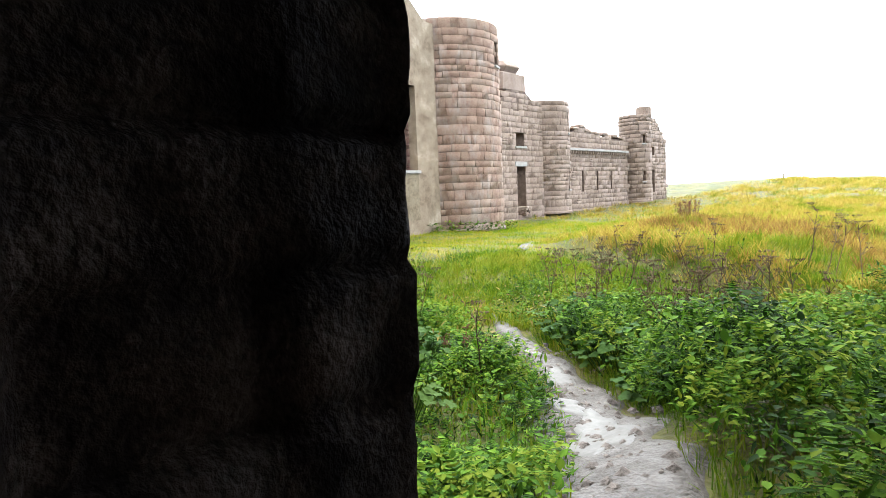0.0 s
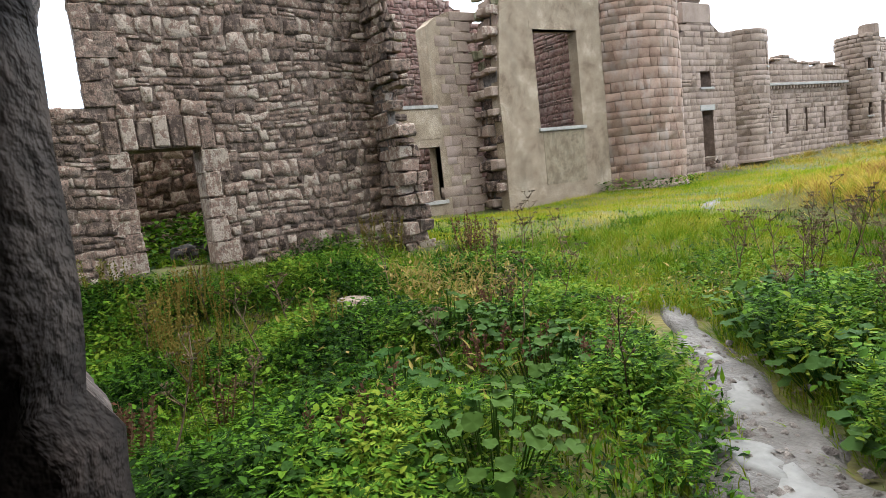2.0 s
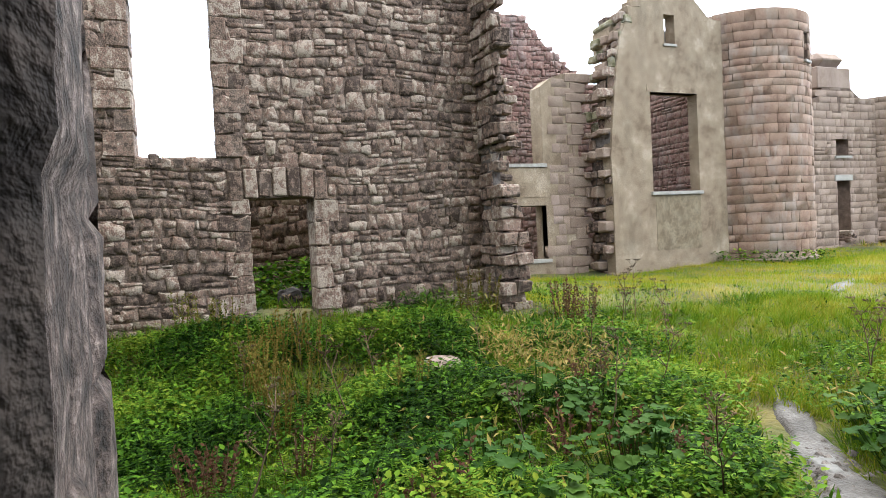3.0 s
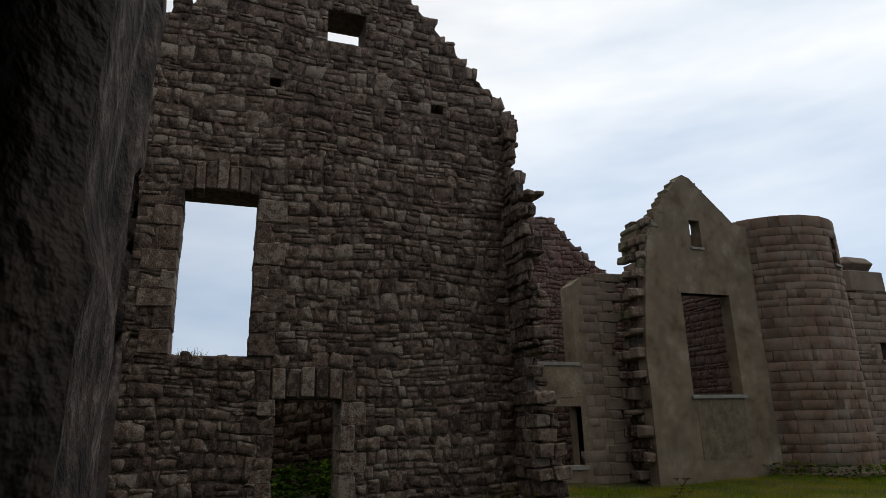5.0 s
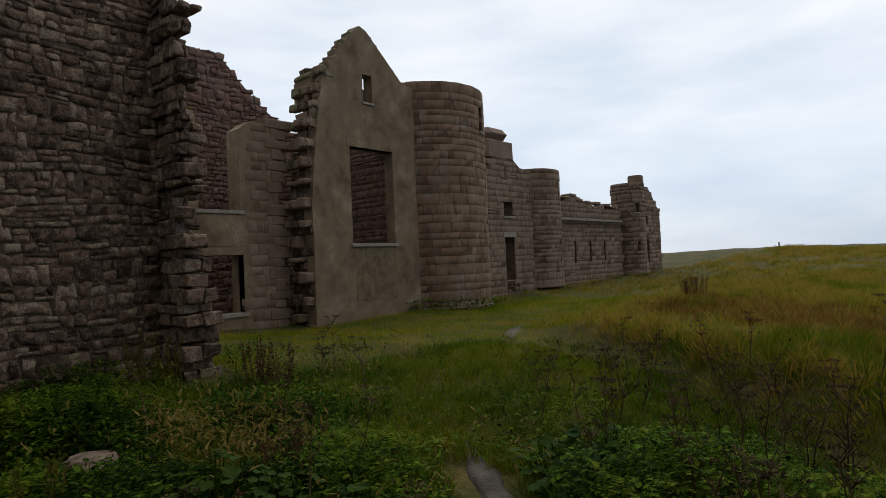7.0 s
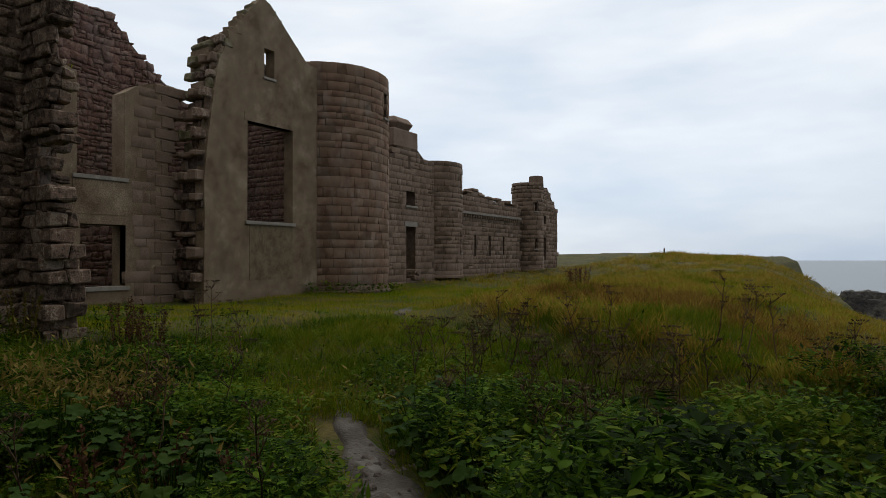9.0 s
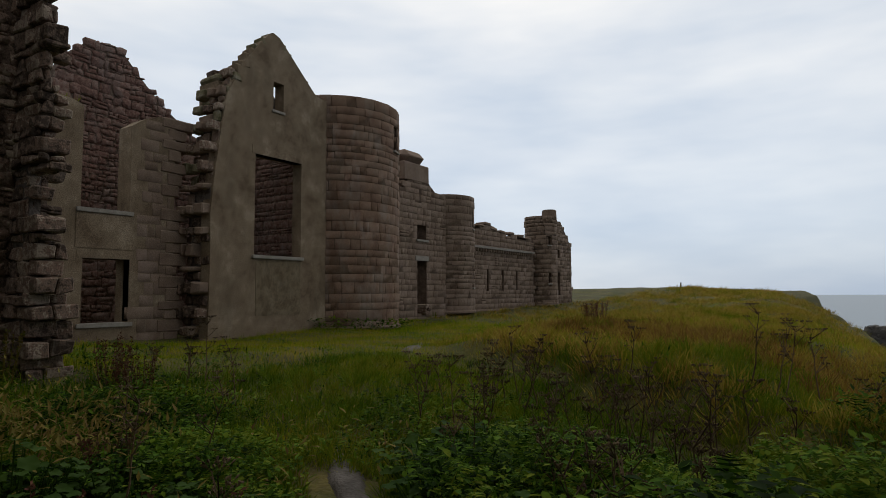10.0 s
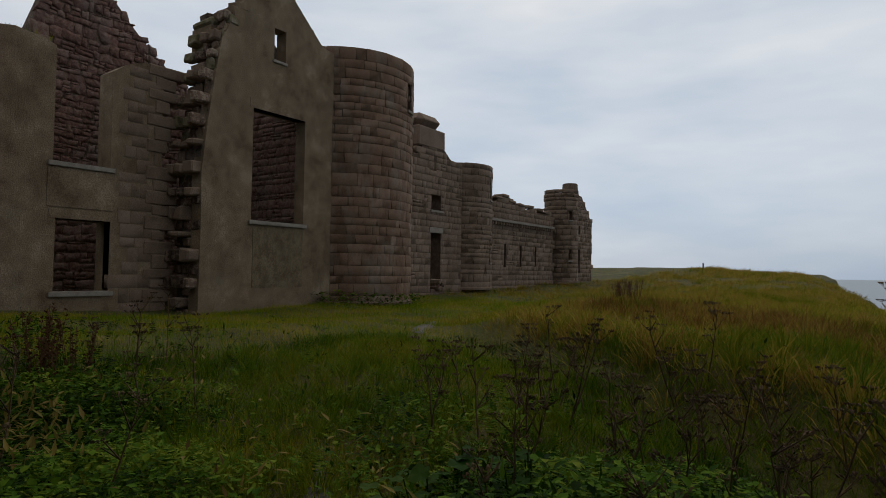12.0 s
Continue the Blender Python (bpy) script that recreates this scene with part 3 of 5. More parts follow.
ribbon("path", [(8.0, -4.3), (7.4, -3.4), (6.7, -2.2), (6.2, -1.2)], [0.1, 0.45, 0.4, 0.08], 0.06, m_mud, "short worn muddy stretch of the path on the lawn", 5)



def puddle(x, y, a, b, turn, seed):
    """Still water lying in a hollow of the path, with an uneven shore."""
    rnd = random.Random(seed)
    ring = []
    for i in range(36):
        q = 2 * math.pi * i / 36
        r = 1 + 0.22 * math.sin(3 * q + seed) + 0.12 * math.sin(7 * q) + rnd.uniform(-0.06, 0.06)
        ring.append((x + math.cos(turn) * a * r * math.cos(q) - math.sin(turn) * b * r * math.sin(q), y + math.sin(turn) * a * r * math.cos(q) + math.cos(turn) * b * r * math.sin(q)))
    rings = [[(x + (p - x) * f, y + (q - y) * f) for p, q in ring] for f in (1.0, 0.75, 0.5, 0.25)]
    v = [(p, q, float(height(p, q)) + (-0.01 if k == 0 else 0.064)) for k, r in enumerate(rings) for p, q in r] + [(x, y, float(height(x, y)) + 0.064)]
    f = [(36 * k + i, 36 * k + (i + 1) % 36, 36 * (k + 1) + (i + 1) % 36, 36 * (k + 1) + i) for k in range(3) for i in range(36)] + [(108 + i, 108 + (i + 1) % 36, 144) for i in range(36)]
    me = mesh_from("puddle", v, f, m_water)
    me.polygons.foreach_set("use_smooth", np.ones(len(f), bool))
    tagged(new("puddle", me), "shallow grey rain puddle on the muddy path", "puddle", "puddles")


puddle(15.3, -13.85, 0.7, 0.32, 2.1, 1)
puddle(14.62, -13.35, 0.4, 0.22, 2.9, 6)
puddle(14.1, -12.5, 0.42, 0.17, 2.35, 2)
puddle(13.2, -11.68, 0.3, 0.13, 2.4, 4)

# ---- castle: rubble gable with window and door ----
XR = 6.23
gable_poly = [(-22.0, -0.2), (-22.0, 5.2), (-20.4, 6.7), (-18.57, 8.55), (-17.4, 9.65), (-15.6, 11.4), (-15.2, 11.85), (-14.7, 11.8), (-14.3, 11.35), (-13.48, 10.5), (-12.49, 9.42), (-11.7, 8.5), (-11.2, 7.95), (-11.3, 7.4), (-11.25, 6.0), (-11.0, 5.0), (-11.0, -0.2)]
WIN, DOOR, HOLE = (-17.45, -16.23, 2.97, 5.76), (-15.8, -14.72, -0.3, 2.3), (-15.15, -14.4, 9.05, 9.75)
SMALL = [(-16.17, -15.97, 7.88, 8.06), (-13.05, -12.8, 7.82, 8.02), (-12.76, -12.66, 3.0, 3.17), (-18.6, -18.3, 6.6, 6.85)]
rubble_gable = thing("ruined_gable", "roofless rubble stone gable with arched window and doorway", "castle ruin", "castle")
shrunk = [(u + (0.06 if u < -15 else -0.06), v - (0.1 if v > 2 else 0)) for u, v in gable_poly]
part("wall", slab(shrunk, [WIN, DOOR, HOLE] + SMALL[:2], behind_x(XR - 0.006), 0.73), m_mortar, rubble_gable)
arch_w, arch_d = (WIN[0] - 0.02, WIN[1] + 0.02, WIN[3], WIN[3] + 0.42), (DOOR[0] - 0.3, DOOR[1] + 0.25, DOOR[3], DOOR[3] + 0.4)
cells = coursed(gable_poly, [WIN, DOOR, HOLE, arch_w, arch_d] + SMALL, 0.215, 0.25, 11, 0.015)
rubble_face("stone", cells, XR, (m_rubble, m_rubble_i), rubble_gable, (-13.6, 1.5), 3)
rnd = random.Random(8)
for (a, b, c, d), n in ((arch_w, 7), (arch_d, 7)):
    mid, span = (a + b) / 2, b - a
    for i in range(n):
        f0, f1 = i / n, (i + 1) / n
        bm = bmesh.new()
        lift = 0.10 * (1 - (2 * (f0 + f1) / 2 - 1) ** 2)
        rough_block(bm, XR - 0.45, XR + 0.05, a + f0 * span + 0.012, a + f1 * span - 0.012, c - 0.08 + lift, d - 0.03 + lift + rnd.uniform(-0.05, 0.06), rnd, 0.015, 0.02)
        part("voussoir", bm, m_rubble, rubble_gable)
# squared stones round the openings
for a, b, c, d in (WIN, DOOR):
    for side in (0, 1):
        z, i = c, 0
        while z < d - 0.15:
            hgt = rnd.uniform(0.28, 0.42)
            wid = (0.26 if i % 2 else 0.46) * rnd.uniform(0.8, 1.2)
            if side and a == DOOR[0] and z < 0:
                z += hgt
                continue
            bm = bmesh.new()
            y0, y1 = (a - wid, a + 0.015) if side == 0 else (b - 0.015, b + wid)
            rough_block(bm, XR - 0.6, XR + 0.032, y0, y1, z + 0.008, min(z + hgt, d) - 0.008, rnd, 0.02, 0.015)
            part("quoin", bm, m_rubble, rubble_gable)
            z, i = z + hgt, i + 1
# broken sill of the window
for i in range(7):
    bm = bmesh.new()
    y = WIN[0] + 0.18 * i
    rough_block(bm, XR - 0.7, XR + 0.03, y, y + 0.17, 2.8, 2.97 + rnd.uniform(-0.06, 0.09), rnd, 0.03, 0.03)
    part("sill_stone", bm, m_rubble, rubble_gable)

# broken end of the cross wall that stood against the gable
stub = thing("wall_stub", "broken stub of a rubble cross wall with toothed edges", "castle ruin", "castle")
z, i = -0.1, 0
rnd = random.Random(21)
while z < 7.9:
    hgt = rnd.uniform(0.11, 0.28)
    if z < 0.9:
        xf, yr = 7.05, -11.0
    elif z < 2.3:
        xf, yr = 7.1, -11.12
    elif z < 2.85:
        xf, yr = 6.85, -11.3
    elif z < 3.3:
        xf, yr = 7.28, -11.15
    elif z < 5.2:
        xf, yr = 7.12, -11.2 - 0.06 * (z - 3.3)
    elif z < 5.9:
        xf, yr = 7.15 if i % 2 else 6.9, -11.3
    else:
        xf, yr = 6.75 - 0.22 * (z - 5.9), -11.3
    xf, yr = xf + rnd.uniform(-0.16, 0.1), yr + rnd.uniform(-0.14, 0.1)
    yl = -11.56 + rnd.uniform(-0.05, 0.04)
    xa = 6.2
    while xa < xf - 0.06:
        xb = min(xa + rnd.uniform(0.2, 0.5), xf)
        ym = yl + (yr - yl) * rnd.uniform(0.35, 0.65)
        for ya, yb in ((yl, ym), (ym, yr)) if rnd.random() < 0.6 else ((yl, yr),):
            bm = bmesh.new()
            rough_block(bm, xa + 0.006, xb - 0.006, ya + 0.006, yb - 0.006, z + 0.008, z + hgt * rnd.uniform(0.88, 1.0), rnd, 0.035, 0.02)
            part("stone", bm, m_rubble, stub)
        xa = xb
    z, i = z + hgt, i + 1
part("core", box(6.21, 6.7, -11.5, -11.35, -0.2, 6.6, 0), m_core, stub)

# wall of the yard seen through the doorway
yard = thing("yard_wall", "low rubble wall of the yard behind the doorway", "stone wall", "castle")
yard_poly = [(-19.5, -0.2), (-19.5, 2.4), (-17.6, 2.9), (-16.2, 2.75), (-15.6, 2.88), (-14.6, 2.8), (-12.5, 2.9), (-11.5, 2.4), (-11.5, -0.2)]
part("wall", slab([(u, v - (0.06 if v > 1 else 0)) for u, v in yard_poly], [], behind_x(2.18), 0.6), m_mortar, yard)
rubble_face("stone", coursed(yard_poly, [], 0.28, 0.38, 31), 2.2, (m_rubble, m_rubble_i), yard, (-15.3, 1.5), 4, 120)

# Unseen side walls, added to block light and darken the yard behind the doorway.
part("added_side_wall", box(2.0, 5.45, -20.1, -19.5, -0.2, 5.0, 0.02), m_mortar, yard)
part("added_side_wall", box(2.0, 5.45, -11.6, -11.1, -0.2, 5.0, 0.02), m_mortar, yard)

# ---- inner front with two windows ----
XI = -1.06
inner = thing("inner_front", "rendered castle front with empty windows and a toothed stone end", "castle ruin", "castle")
inner_poly = [(-12.0, -0.3), (-12.0, 6.3), (-9.0, 6.5), (-8.0, 6.7), (-7.35, 6.62), (-7.08, 6.5), (-7.08, 3.66), (-5.7, 3.66), (-5.7, 6.25), (-5.3, 6.55), (-4.85, 6.72), (-4.3, 6.66), (-4.3, -0.3)]
IW = (-6.98, -5.67, 0.46, 2.28)
part("wall", slab(inner_poly, [IW], behind_x(XI), 0.7), m_render, inner)
for a, b, zz in ((-7.2, -5.6, 3.66), (-7.1, -5.55, 0.46)):
    part("window_sill", box(XI - 0.4, XI + 0.07, a, b, zz - 0.1, zz + 0.02, 0.012), m_sill, inner)
part("lintel", box(XI - 0.3, XI + 0.012, -7.15, -5.5, 2.28, 2.52, 0.01), m_render, inner)
part("panel", box(XI - 0.1, XI + 0.02, -7.2, -5.55, 2.56, 3.54, 0.01), m_render, inner, "darker damp render between the windows")
part("jamb", box(XI - 0.3, XI + 0.012, -5.67, -5.4, 0.5, 2.28, 0.008), m_render, inner)
stones("block", lay([(-5.36, -0.2), (-5.36, 6.35), (-4.9, 6.6), (-4.55, 6.6), (-4.55, -0.2)], [], 0.33, 0.48, 37, 0.014, 0.0, 0.0, 0.25), face_x(XI), "ashlar", (m_grey, m_grey_i), inner, (XI, -5.0), 0.2, 0.012, 9, 60)
rnd = random.Random(33)
z, i = -0.2, 0
while z < 6.55:
    hgt = rnd.uniform(0.28, 0.4)
    yr = -3.95 + (0.12 if i % 2 else -0.15) + rnd.uniform(-0.08, 0.05) + (0.12 if z > 5.6 else 0)
    if 3.9 < z < 4.3:
        yr -= 0.3
    bm = bmesh.new()
    rough_block(bm, XI - 0.7, XI + 0.03, -4.75 if i % 2 else -4.55, yr, z + 0.012, z + hgt - 0.012, rnd, 0.02, 0.025)
    part("quoin", bm, m_grey, inner)
    z, i = z + hgt, i + 1

# ---- red inner wall behind ----
back = thing("inner_wall", "tall red rubble inner wall with a broken sloping top", "castle ruin", "castle")
back_poly = [(-9.5, -0.2), (-9.5, 5.0), (-6.2, 5.2), (-6.1, 8.4), (-5.75, 9.45), (-5.1, 10.05), (-4.4, 10.2), (-3.9, 10.0), (-3.2, 9.25), (-2.3, 8.42), (-1.2, 7.7), (-0.6, 7.2), (0.3, 7.55), (2.5, 7.4), (6.0, 7.2), (6.0, -0.2)]
part("wall", slab([(u, v - (0.08 if v > 2 else 0)) for u, v in back_poly], [], behind_x(-5.02), 0.8), m_mortar, back)
rubble_face("stone", coursed(back_poly, [], 0.26, 0.36, 41), -5.0, (m_red_i, m_red_i), back, (-3.5, 6), 6, 100)

# ---- the tall rendered gable with the great window ----
front = thing("rendered_gable", "tall cement-rendered gable with one great empty window", "castle ruin", "castle")
front_poly = [(-3.75, -0.4), (-3.72, 2.7), (-3.75, 3.75), (-3.6, 5.2), (-3.4, 6.6), (-3.2, 7.75), (-2.75, 8.65), (-2.45, 9.15), (-1.85, 9.93), (-1.5, 10.3), (-1.38, 10.36), (-1.08, 10.26), (0.66, 8.68), (0.9, 8.62), (1.3, 8.6), (1.3, -0.4)]
BW, GW = (-2.06, 0.0, 2.56, 5.96), (-1.34, -0.88, 7.63, 8.64)
part("wall", slab(front_poly, [BW, GW], behind_x(0.0), 0.45), m_render, front)
part("window_sill", box(-0.3, 0.09, -2.16, 0.1, 2.45, 2.57, 0.015), m_sill, front, "pale projecting stone sill")
part("damp_panel", box(-0.1, 0.012, -1.98, 0.0, 0.55, 2.44, 0.006), m_patch, front, "darker damp render below the great window")
part("window_sill", box(-0.3, 0.05, -1.4, -0.82, 7.55, 7.64, 0.01), m_sill, front)
part("lintel", box(-0.3, 0.012, -2.2, 0.15, 5.96, 6.25, 0.006), m_render, front, "plain concrete lintel")
# Dark slab added behind the small gable window so the opening reads dark.
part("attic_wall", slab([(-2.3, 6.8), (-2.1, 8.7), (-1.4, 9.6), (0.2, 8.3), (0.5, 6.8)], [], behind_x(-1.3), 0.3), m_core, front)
rnd = random.Random(55)
z, i = -0.3, 0
while z < 8.6:
    hgt = rnd.choice((0.25, 0.32, 0.4)) * rnd.uniform(0.85, 1.15)
    edge = float(np.interp(z, [-0.4, 3.75, 6.6, 7.75, 8.55, 9.0], [-3.76, -3.74, -3.45, -3.25, -2.8, -2.5]))
    for k in range(3):
        if rnd.random() < 0.14:
            continue
        out = rnd.uniform(0.24, 0.42) if i % 2 else rnd.uniform(-0.04, 0.08)
        if z > 6.8:
            out *= 0.6
        bm = bmesh.new()
        xa = -0.02 - 0.42 * k - rnd.uniform(0.0, 0.1)
        rough_block(bm, xa - rnd.uniform(0.25, 0.45), xa, edge - out, edge + 0.1, z + 0.012, z + hgt * rnd.uniform(0.8, 0.97), rnd, 0.045, 0.04)
        part("toothing_stone", bm, m_moss if (z > 4.6 and rnd.random() < 0.35) else rnd.choice((m_grey, m_rubble)), front)
    z, i = z + hgt, i + 1
part("core", box(-1.15, -0.1, -3.7, -3.3, -0.3, 4.6, 0), m_core, front)
part("core", box(-1.15, -0.1, -3.36, -3.0, 4.6, 7.0, 0), m_core, front)
slope = [(-3.15, 7.8), (-2.75, 8.6), (-2.45, 9.1), (-1.85, 9.88), (-1.5, 10.24), (-1.3, 10.32), (-1.05, 10.2), (0.66, 8.64)]
for (ua, va), (ub, vb) in zip(slope, slope[1:]):
    n = max(1, int(math.hypot(ub - ua, vb - va) / 0.26))
    for k in range(n):
        u, v = ua + (ub - ua) * (k + 0.5) / n, va + (vb - va) * (k + 0.5) / n
        if ub > -1.2 and rnd.random() < 0.25:
            continue
        w, up = rnd.uniform(0.12, 0.2), rnd.uniform(0.0, 0.12) if ub < -1.2 else rnd.uniform(-0.03, 0.04)
        bm = bmesh.new()
        rough_block(bm, -0.5, rnd.uniform(-0.06, 0.02), u - w, u + w, v - 0.22, v + up, rnd, 0.035, 0.03)
        part("coping_stone", bm, m_moss if rnd.random() < 0.3 else m_render, front)
bm = box(-1.5, -0.5, -3.22, -2.35, 7.3, 8.25, 0.03)
part("chimney_base", bm, m_render, front)
bm = bmesh.new()
rough_block(bm, -1.52, -0.48, -3.24, -2.33, 8.24, 8.5, random.Random(3), 0.03, 0.09)
part("chimney_cap", bm, m_moss, front)

cross = thing("inner_wall", "weathered red rubble cross wall behind the great window", "castle ruin", "castle")
cross_poly = [(-4.98, -0.2), (-4.98, 7.3), (-3.4, 7.05), (-2.3, 6.6), (-1.2, 6.3), (-0.47, 6.15), (-0.47, -0.2)]
part("wall", slab([(u, v - (0.08 if v > 2 else 0)) for u, v in cross_poly], [], lambda u, v, d: (u, 0.51 + d, v), 0.22), m_mortar, cross)
stones("stone", lay(cross_poly, [], 0.27, 0.36, 47, 0.014, 0.25, 0.0, 0.35), lambda u, v: (Vector((u, 0.5, v)), Vector((1, 0, 0)), Vector((0, -1, 0))), "rubble", (m_red_i, m_red_i), cross, (-1.5, 0.5), 0.16, 0.02, 5, 200)

# ---- round towers ----
def round_tower(name, cx, cy, r, z0, z1, mats, h, w, seed, near, slits, label, singly):
    tower = thing(name, label, "tower", "castle")
    n = 48
    angles = sorted({-math.pi + 2 * math.pi * i / 96 for i in range(96)} | {q / r for s in slits for q in s[:2]})
    levels = sorted({z0, z1 - 0.06} | {q for s in slits for q in s[2:]})
    bm = bmesh.new()
    skin = [[bm.verts.new((cx + (r - 0.015) * math.cos(a), cy + (r - 0.015) * math.sin(a), zz)) for a in angles] for zz in levels]
    lining = [[bm.verts.new((cx + (r - 0.6) * math.cos(a), cy + (r - 0.6) * math.sin(a), zz)) for a in angles] for zz in levels]
    k = len(angles)
    for j in range(len(levels) - 1):
        for i in range(k):
            q = (i + 1) % k
            am, zm = (angles[i] + (angles[q] if q else math.pi)) / 2 * r, (levels[j] + levels[j + 1]) / 2
            bm.faces.new([lining[j][q], lining[j][i], lining[j + 1][i], lining[j + 1][q]])
            if any(s[0] < am < s[1] and s[2] < zm < s[3] for s in slits):
                for (u, v) in (((j, i), (j + 1, i)), ((j, q), (j + 1, q)), ((j, i), (j, q)), ((j + 1, i), (j + 1, q))):
                    reveal = [skin[u[0]][u[1]], skin[v[0]][v[1]], lining[v[0]][v[1]], lining[u[0]][u[1]]]
                    old = bm.faces.get(reveal)
                    if old:
                        bm.faces.remove(old)
                    else:
                        bm.faces.new(reveal)
            else:
                bm.faces.new([skin[j][i], skin[j][q], skin[j + 1][q], skin[j + 1][i]])
    for i in range(k):
        q = (i + 1) % k
        bm.faces.new([skin[-1][i], skin[-1][q], lining[-1][q], lining[-1][i]])
    part("core", bm, m_joint, tower)
    half = math.pi * r
    poly = [(-half, z0), (half, z0), (half, z1 + 0.12), (half * 0.4, z1 + 0.08), (0.2, z1 + 0.14), (-half * 0.3, z1 + 0.1), (-half * 0.6, z1 + 0.14), (-half, z1 + 0.1)]
    # open joints on the sheltered side, flush pointing on the rest
    cells = [(u, v, ww - 0.018, hh - 0.016) if u < r * (-0.95 + 0.1 * math.sin(2.1 * v)) else (u, v, ww + 0.009, hh + 0.011) for u, v, ww, hh in lay(poly, slits, h, w, seed, 0.014, 0.0, 0.0, 0.32)]
    stones("block", cells, face_round(cx, cy, r), "ashlar", mats, tower, near, 0.22, 0.007, seed, singly)
    for a, b, c, d in slits:
        sp = face_round(cx, cy, r - 0.03)
        p, al, ou = sp((a + b) / 2, (c + d) / 2)
        ang = math.atan2(ou.y, ou.x)
        bm = bmesh.new()
        bmesh.ops.create_cube(bm, size=1.0)
        bmesh.ops.transform(bm, matrix=Matrix.Translation(p + Vector((0, 0, -(d - c) / 2 - 0.05)) + ou * 0.04) @ Matrix.Rotation(ang, 4, "Z") @ Matrix.Diagonal((0.16, b - a + 0.16, 0.1, 1)), verts=bm.verts)
        bmesh.ops.bevel(bm, geom=bm.edges[:], offset=0.015, segments=1, affect="EDGES")
        part("slit_sill", bm, m_sill, tower)
    bm = bmesh.new()
    prof = [(r + 0.0, z0), (r + 0.08, z0), (r + 0.08, z0 + 0.1), (r + 0.015, z0 + 0.16)]
    rings = [[bm.verts.new((cx + rr * math.cos(2 * math.pi * i / n), cy + rr * math.sin(2 * math.pi * i / n), zz)) for i in range(n)] for rr, zz in prof]
    for a, b in zip(rings, rings[1:]):
        for i in range(n):
            bm.faces.new([a[i], a[(i + 1) % n], b[(i + 1) % n], b[i]])
    part("plinth", bm, m_grey, tower)
    return tower


def on_round(cx, cy, r, px, py):
    return r * math.atan2(py - cy, px - cx)


T1, T2, T3 = (-1.51, 3.39, 2.62), (-3.14, 13.9, 1.78), (-2.6, 26.0, 1.15)
u1 = on_round(*T1, 0.9, 4.25)
round_tower("round_tower", *T1, -0.12, 8.62, (m_pink, m_pink_i), 0.35, 0.52, 61, (2, 1), [(u1 - 0.2, u1 + 0.2, 7.12, 8.12)], "tall round pink granite tower with an uneven top", 300)
round_tower("round_tower", *T2, 0.18, 6.77, (m_grey, m_grey_i), 0.32, 0.5, 62, (0, 11), [(0.35, 0.5, 4.9, 5.9), (0.35, 0.5, 1.6, 2.8)], "slender round granite tower beside the second gable", 200)
round_tower("round_tower", *T3, 0.45, 6.6, (m_grey, m_grey_i), 0.32, 0.5, 63, (0, 22), [(-0.75, -0.55, 4.7, 5.3), (-0.75, -0.55, 1.95, 2.7)], "far round granite corner tower with narrow windows", 100)

# ---- second gable with door and chimney ----
X2 = -2.04
second = thing("stone_gable", "granite gable with doorway, small window and chimney stump", "castle ruin", "castle")
second_poly = [(2.0, -0.2), (2.0, 4.5), (7.5, 6.0), (8.75, 6.6), (9.2, 7.1), (10.9, 7.05), (11.5, 6.65), (12.7, 6.6), (12.7, -0.2)]
FW, FD, FS = (9.87, 10.65, 4.04, 4.78), (9.87, 10.68, 0.25, 2.94), (10.06, 10.2, 5.94, 6.62)
part("wall", slab(second_poly, [FW, FD], behind_x(X2 - 0.008), 0.7), m_joint, second)
stones("block", lay(second_poly, [FW, FD, FS], 0.31, 0.5, 71, 0.009, 0.08, 0, 0.15), face_x(X2), "ashlar", (m_grey, m_grey_i), second, (X2, 10.2), 0.2, 0.012, 7, 250)
part("window_sill", box(X2 - 0.2, X2 + 0.1, 9.75, 10.78, 3.93, 4.04, 0.012), m_sill, second)
part("lintel", box(X2 - 0.3, X2 + 0.04, 9.7, 10.85, 2.94, 3.2, 0.015), m_sill, second)
bm = bmesh.new()
rough_block(bm, X2 - 1.2, X2 + 0.03, 8.8, 10.9, 7.0, 7.95, random.Random(5), 0.03, 0.04)
part("chimney", bm, m_grey, second)
bm = bmesh.new()
rough_block(bm, X2 - 1.1, X2 - 0.03, 8.95, 10.75, 7.94, 8.62, random.Random(6), 0.05, 0.3)
part("chimney_cap", bm, m_grey, second)
rnd = random.Random(77)
for i in range(7):
    bm = bmesh.new()
    y, zz = rnd.uniform(9.9, 10.6), 0.2 + 0.16 * (i // 3)
    rough_block(bm, X2 - 0.4, X2 + rnd.uniform(0.1, 0.35), y, y + rnd.uniform(0.2, 0.35), zz, zz + 0.18, rnd, 0.04, 0.03)
    part("rubble_stone", bm, m_rubble, second)
inner_back = thing("inner_wall", "weathered rubble wall inside the second gable", "castle ruin", "castle")
ib_poly = [(6.0, 0), (6.0, 3.6), (13.5, 3.9), (13.5, 0)]
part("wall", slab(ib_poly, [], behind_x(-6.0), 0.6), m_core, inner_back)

# ---- crenellated screen wall ----
XP = -2.54
screen = thing("screen_wall", "long granite screen wall with corbelled broken parapet and slits", "castle ruin", "castle")
screen_poly = [(14.8, 0.0), (14.8, 5.0), (16.6, 5.05), (17.0, 5.35), (17.5, 5.4), (17.7, 5.62), (18.5, 5.6), (18.9, 5.3), (19.6, 5.35), (20.3, 5.3), (20.5, 5.05), (21.6, 5.2), (22.0, 4.98), (24.6, 5.05), (24.6, 0.0)]
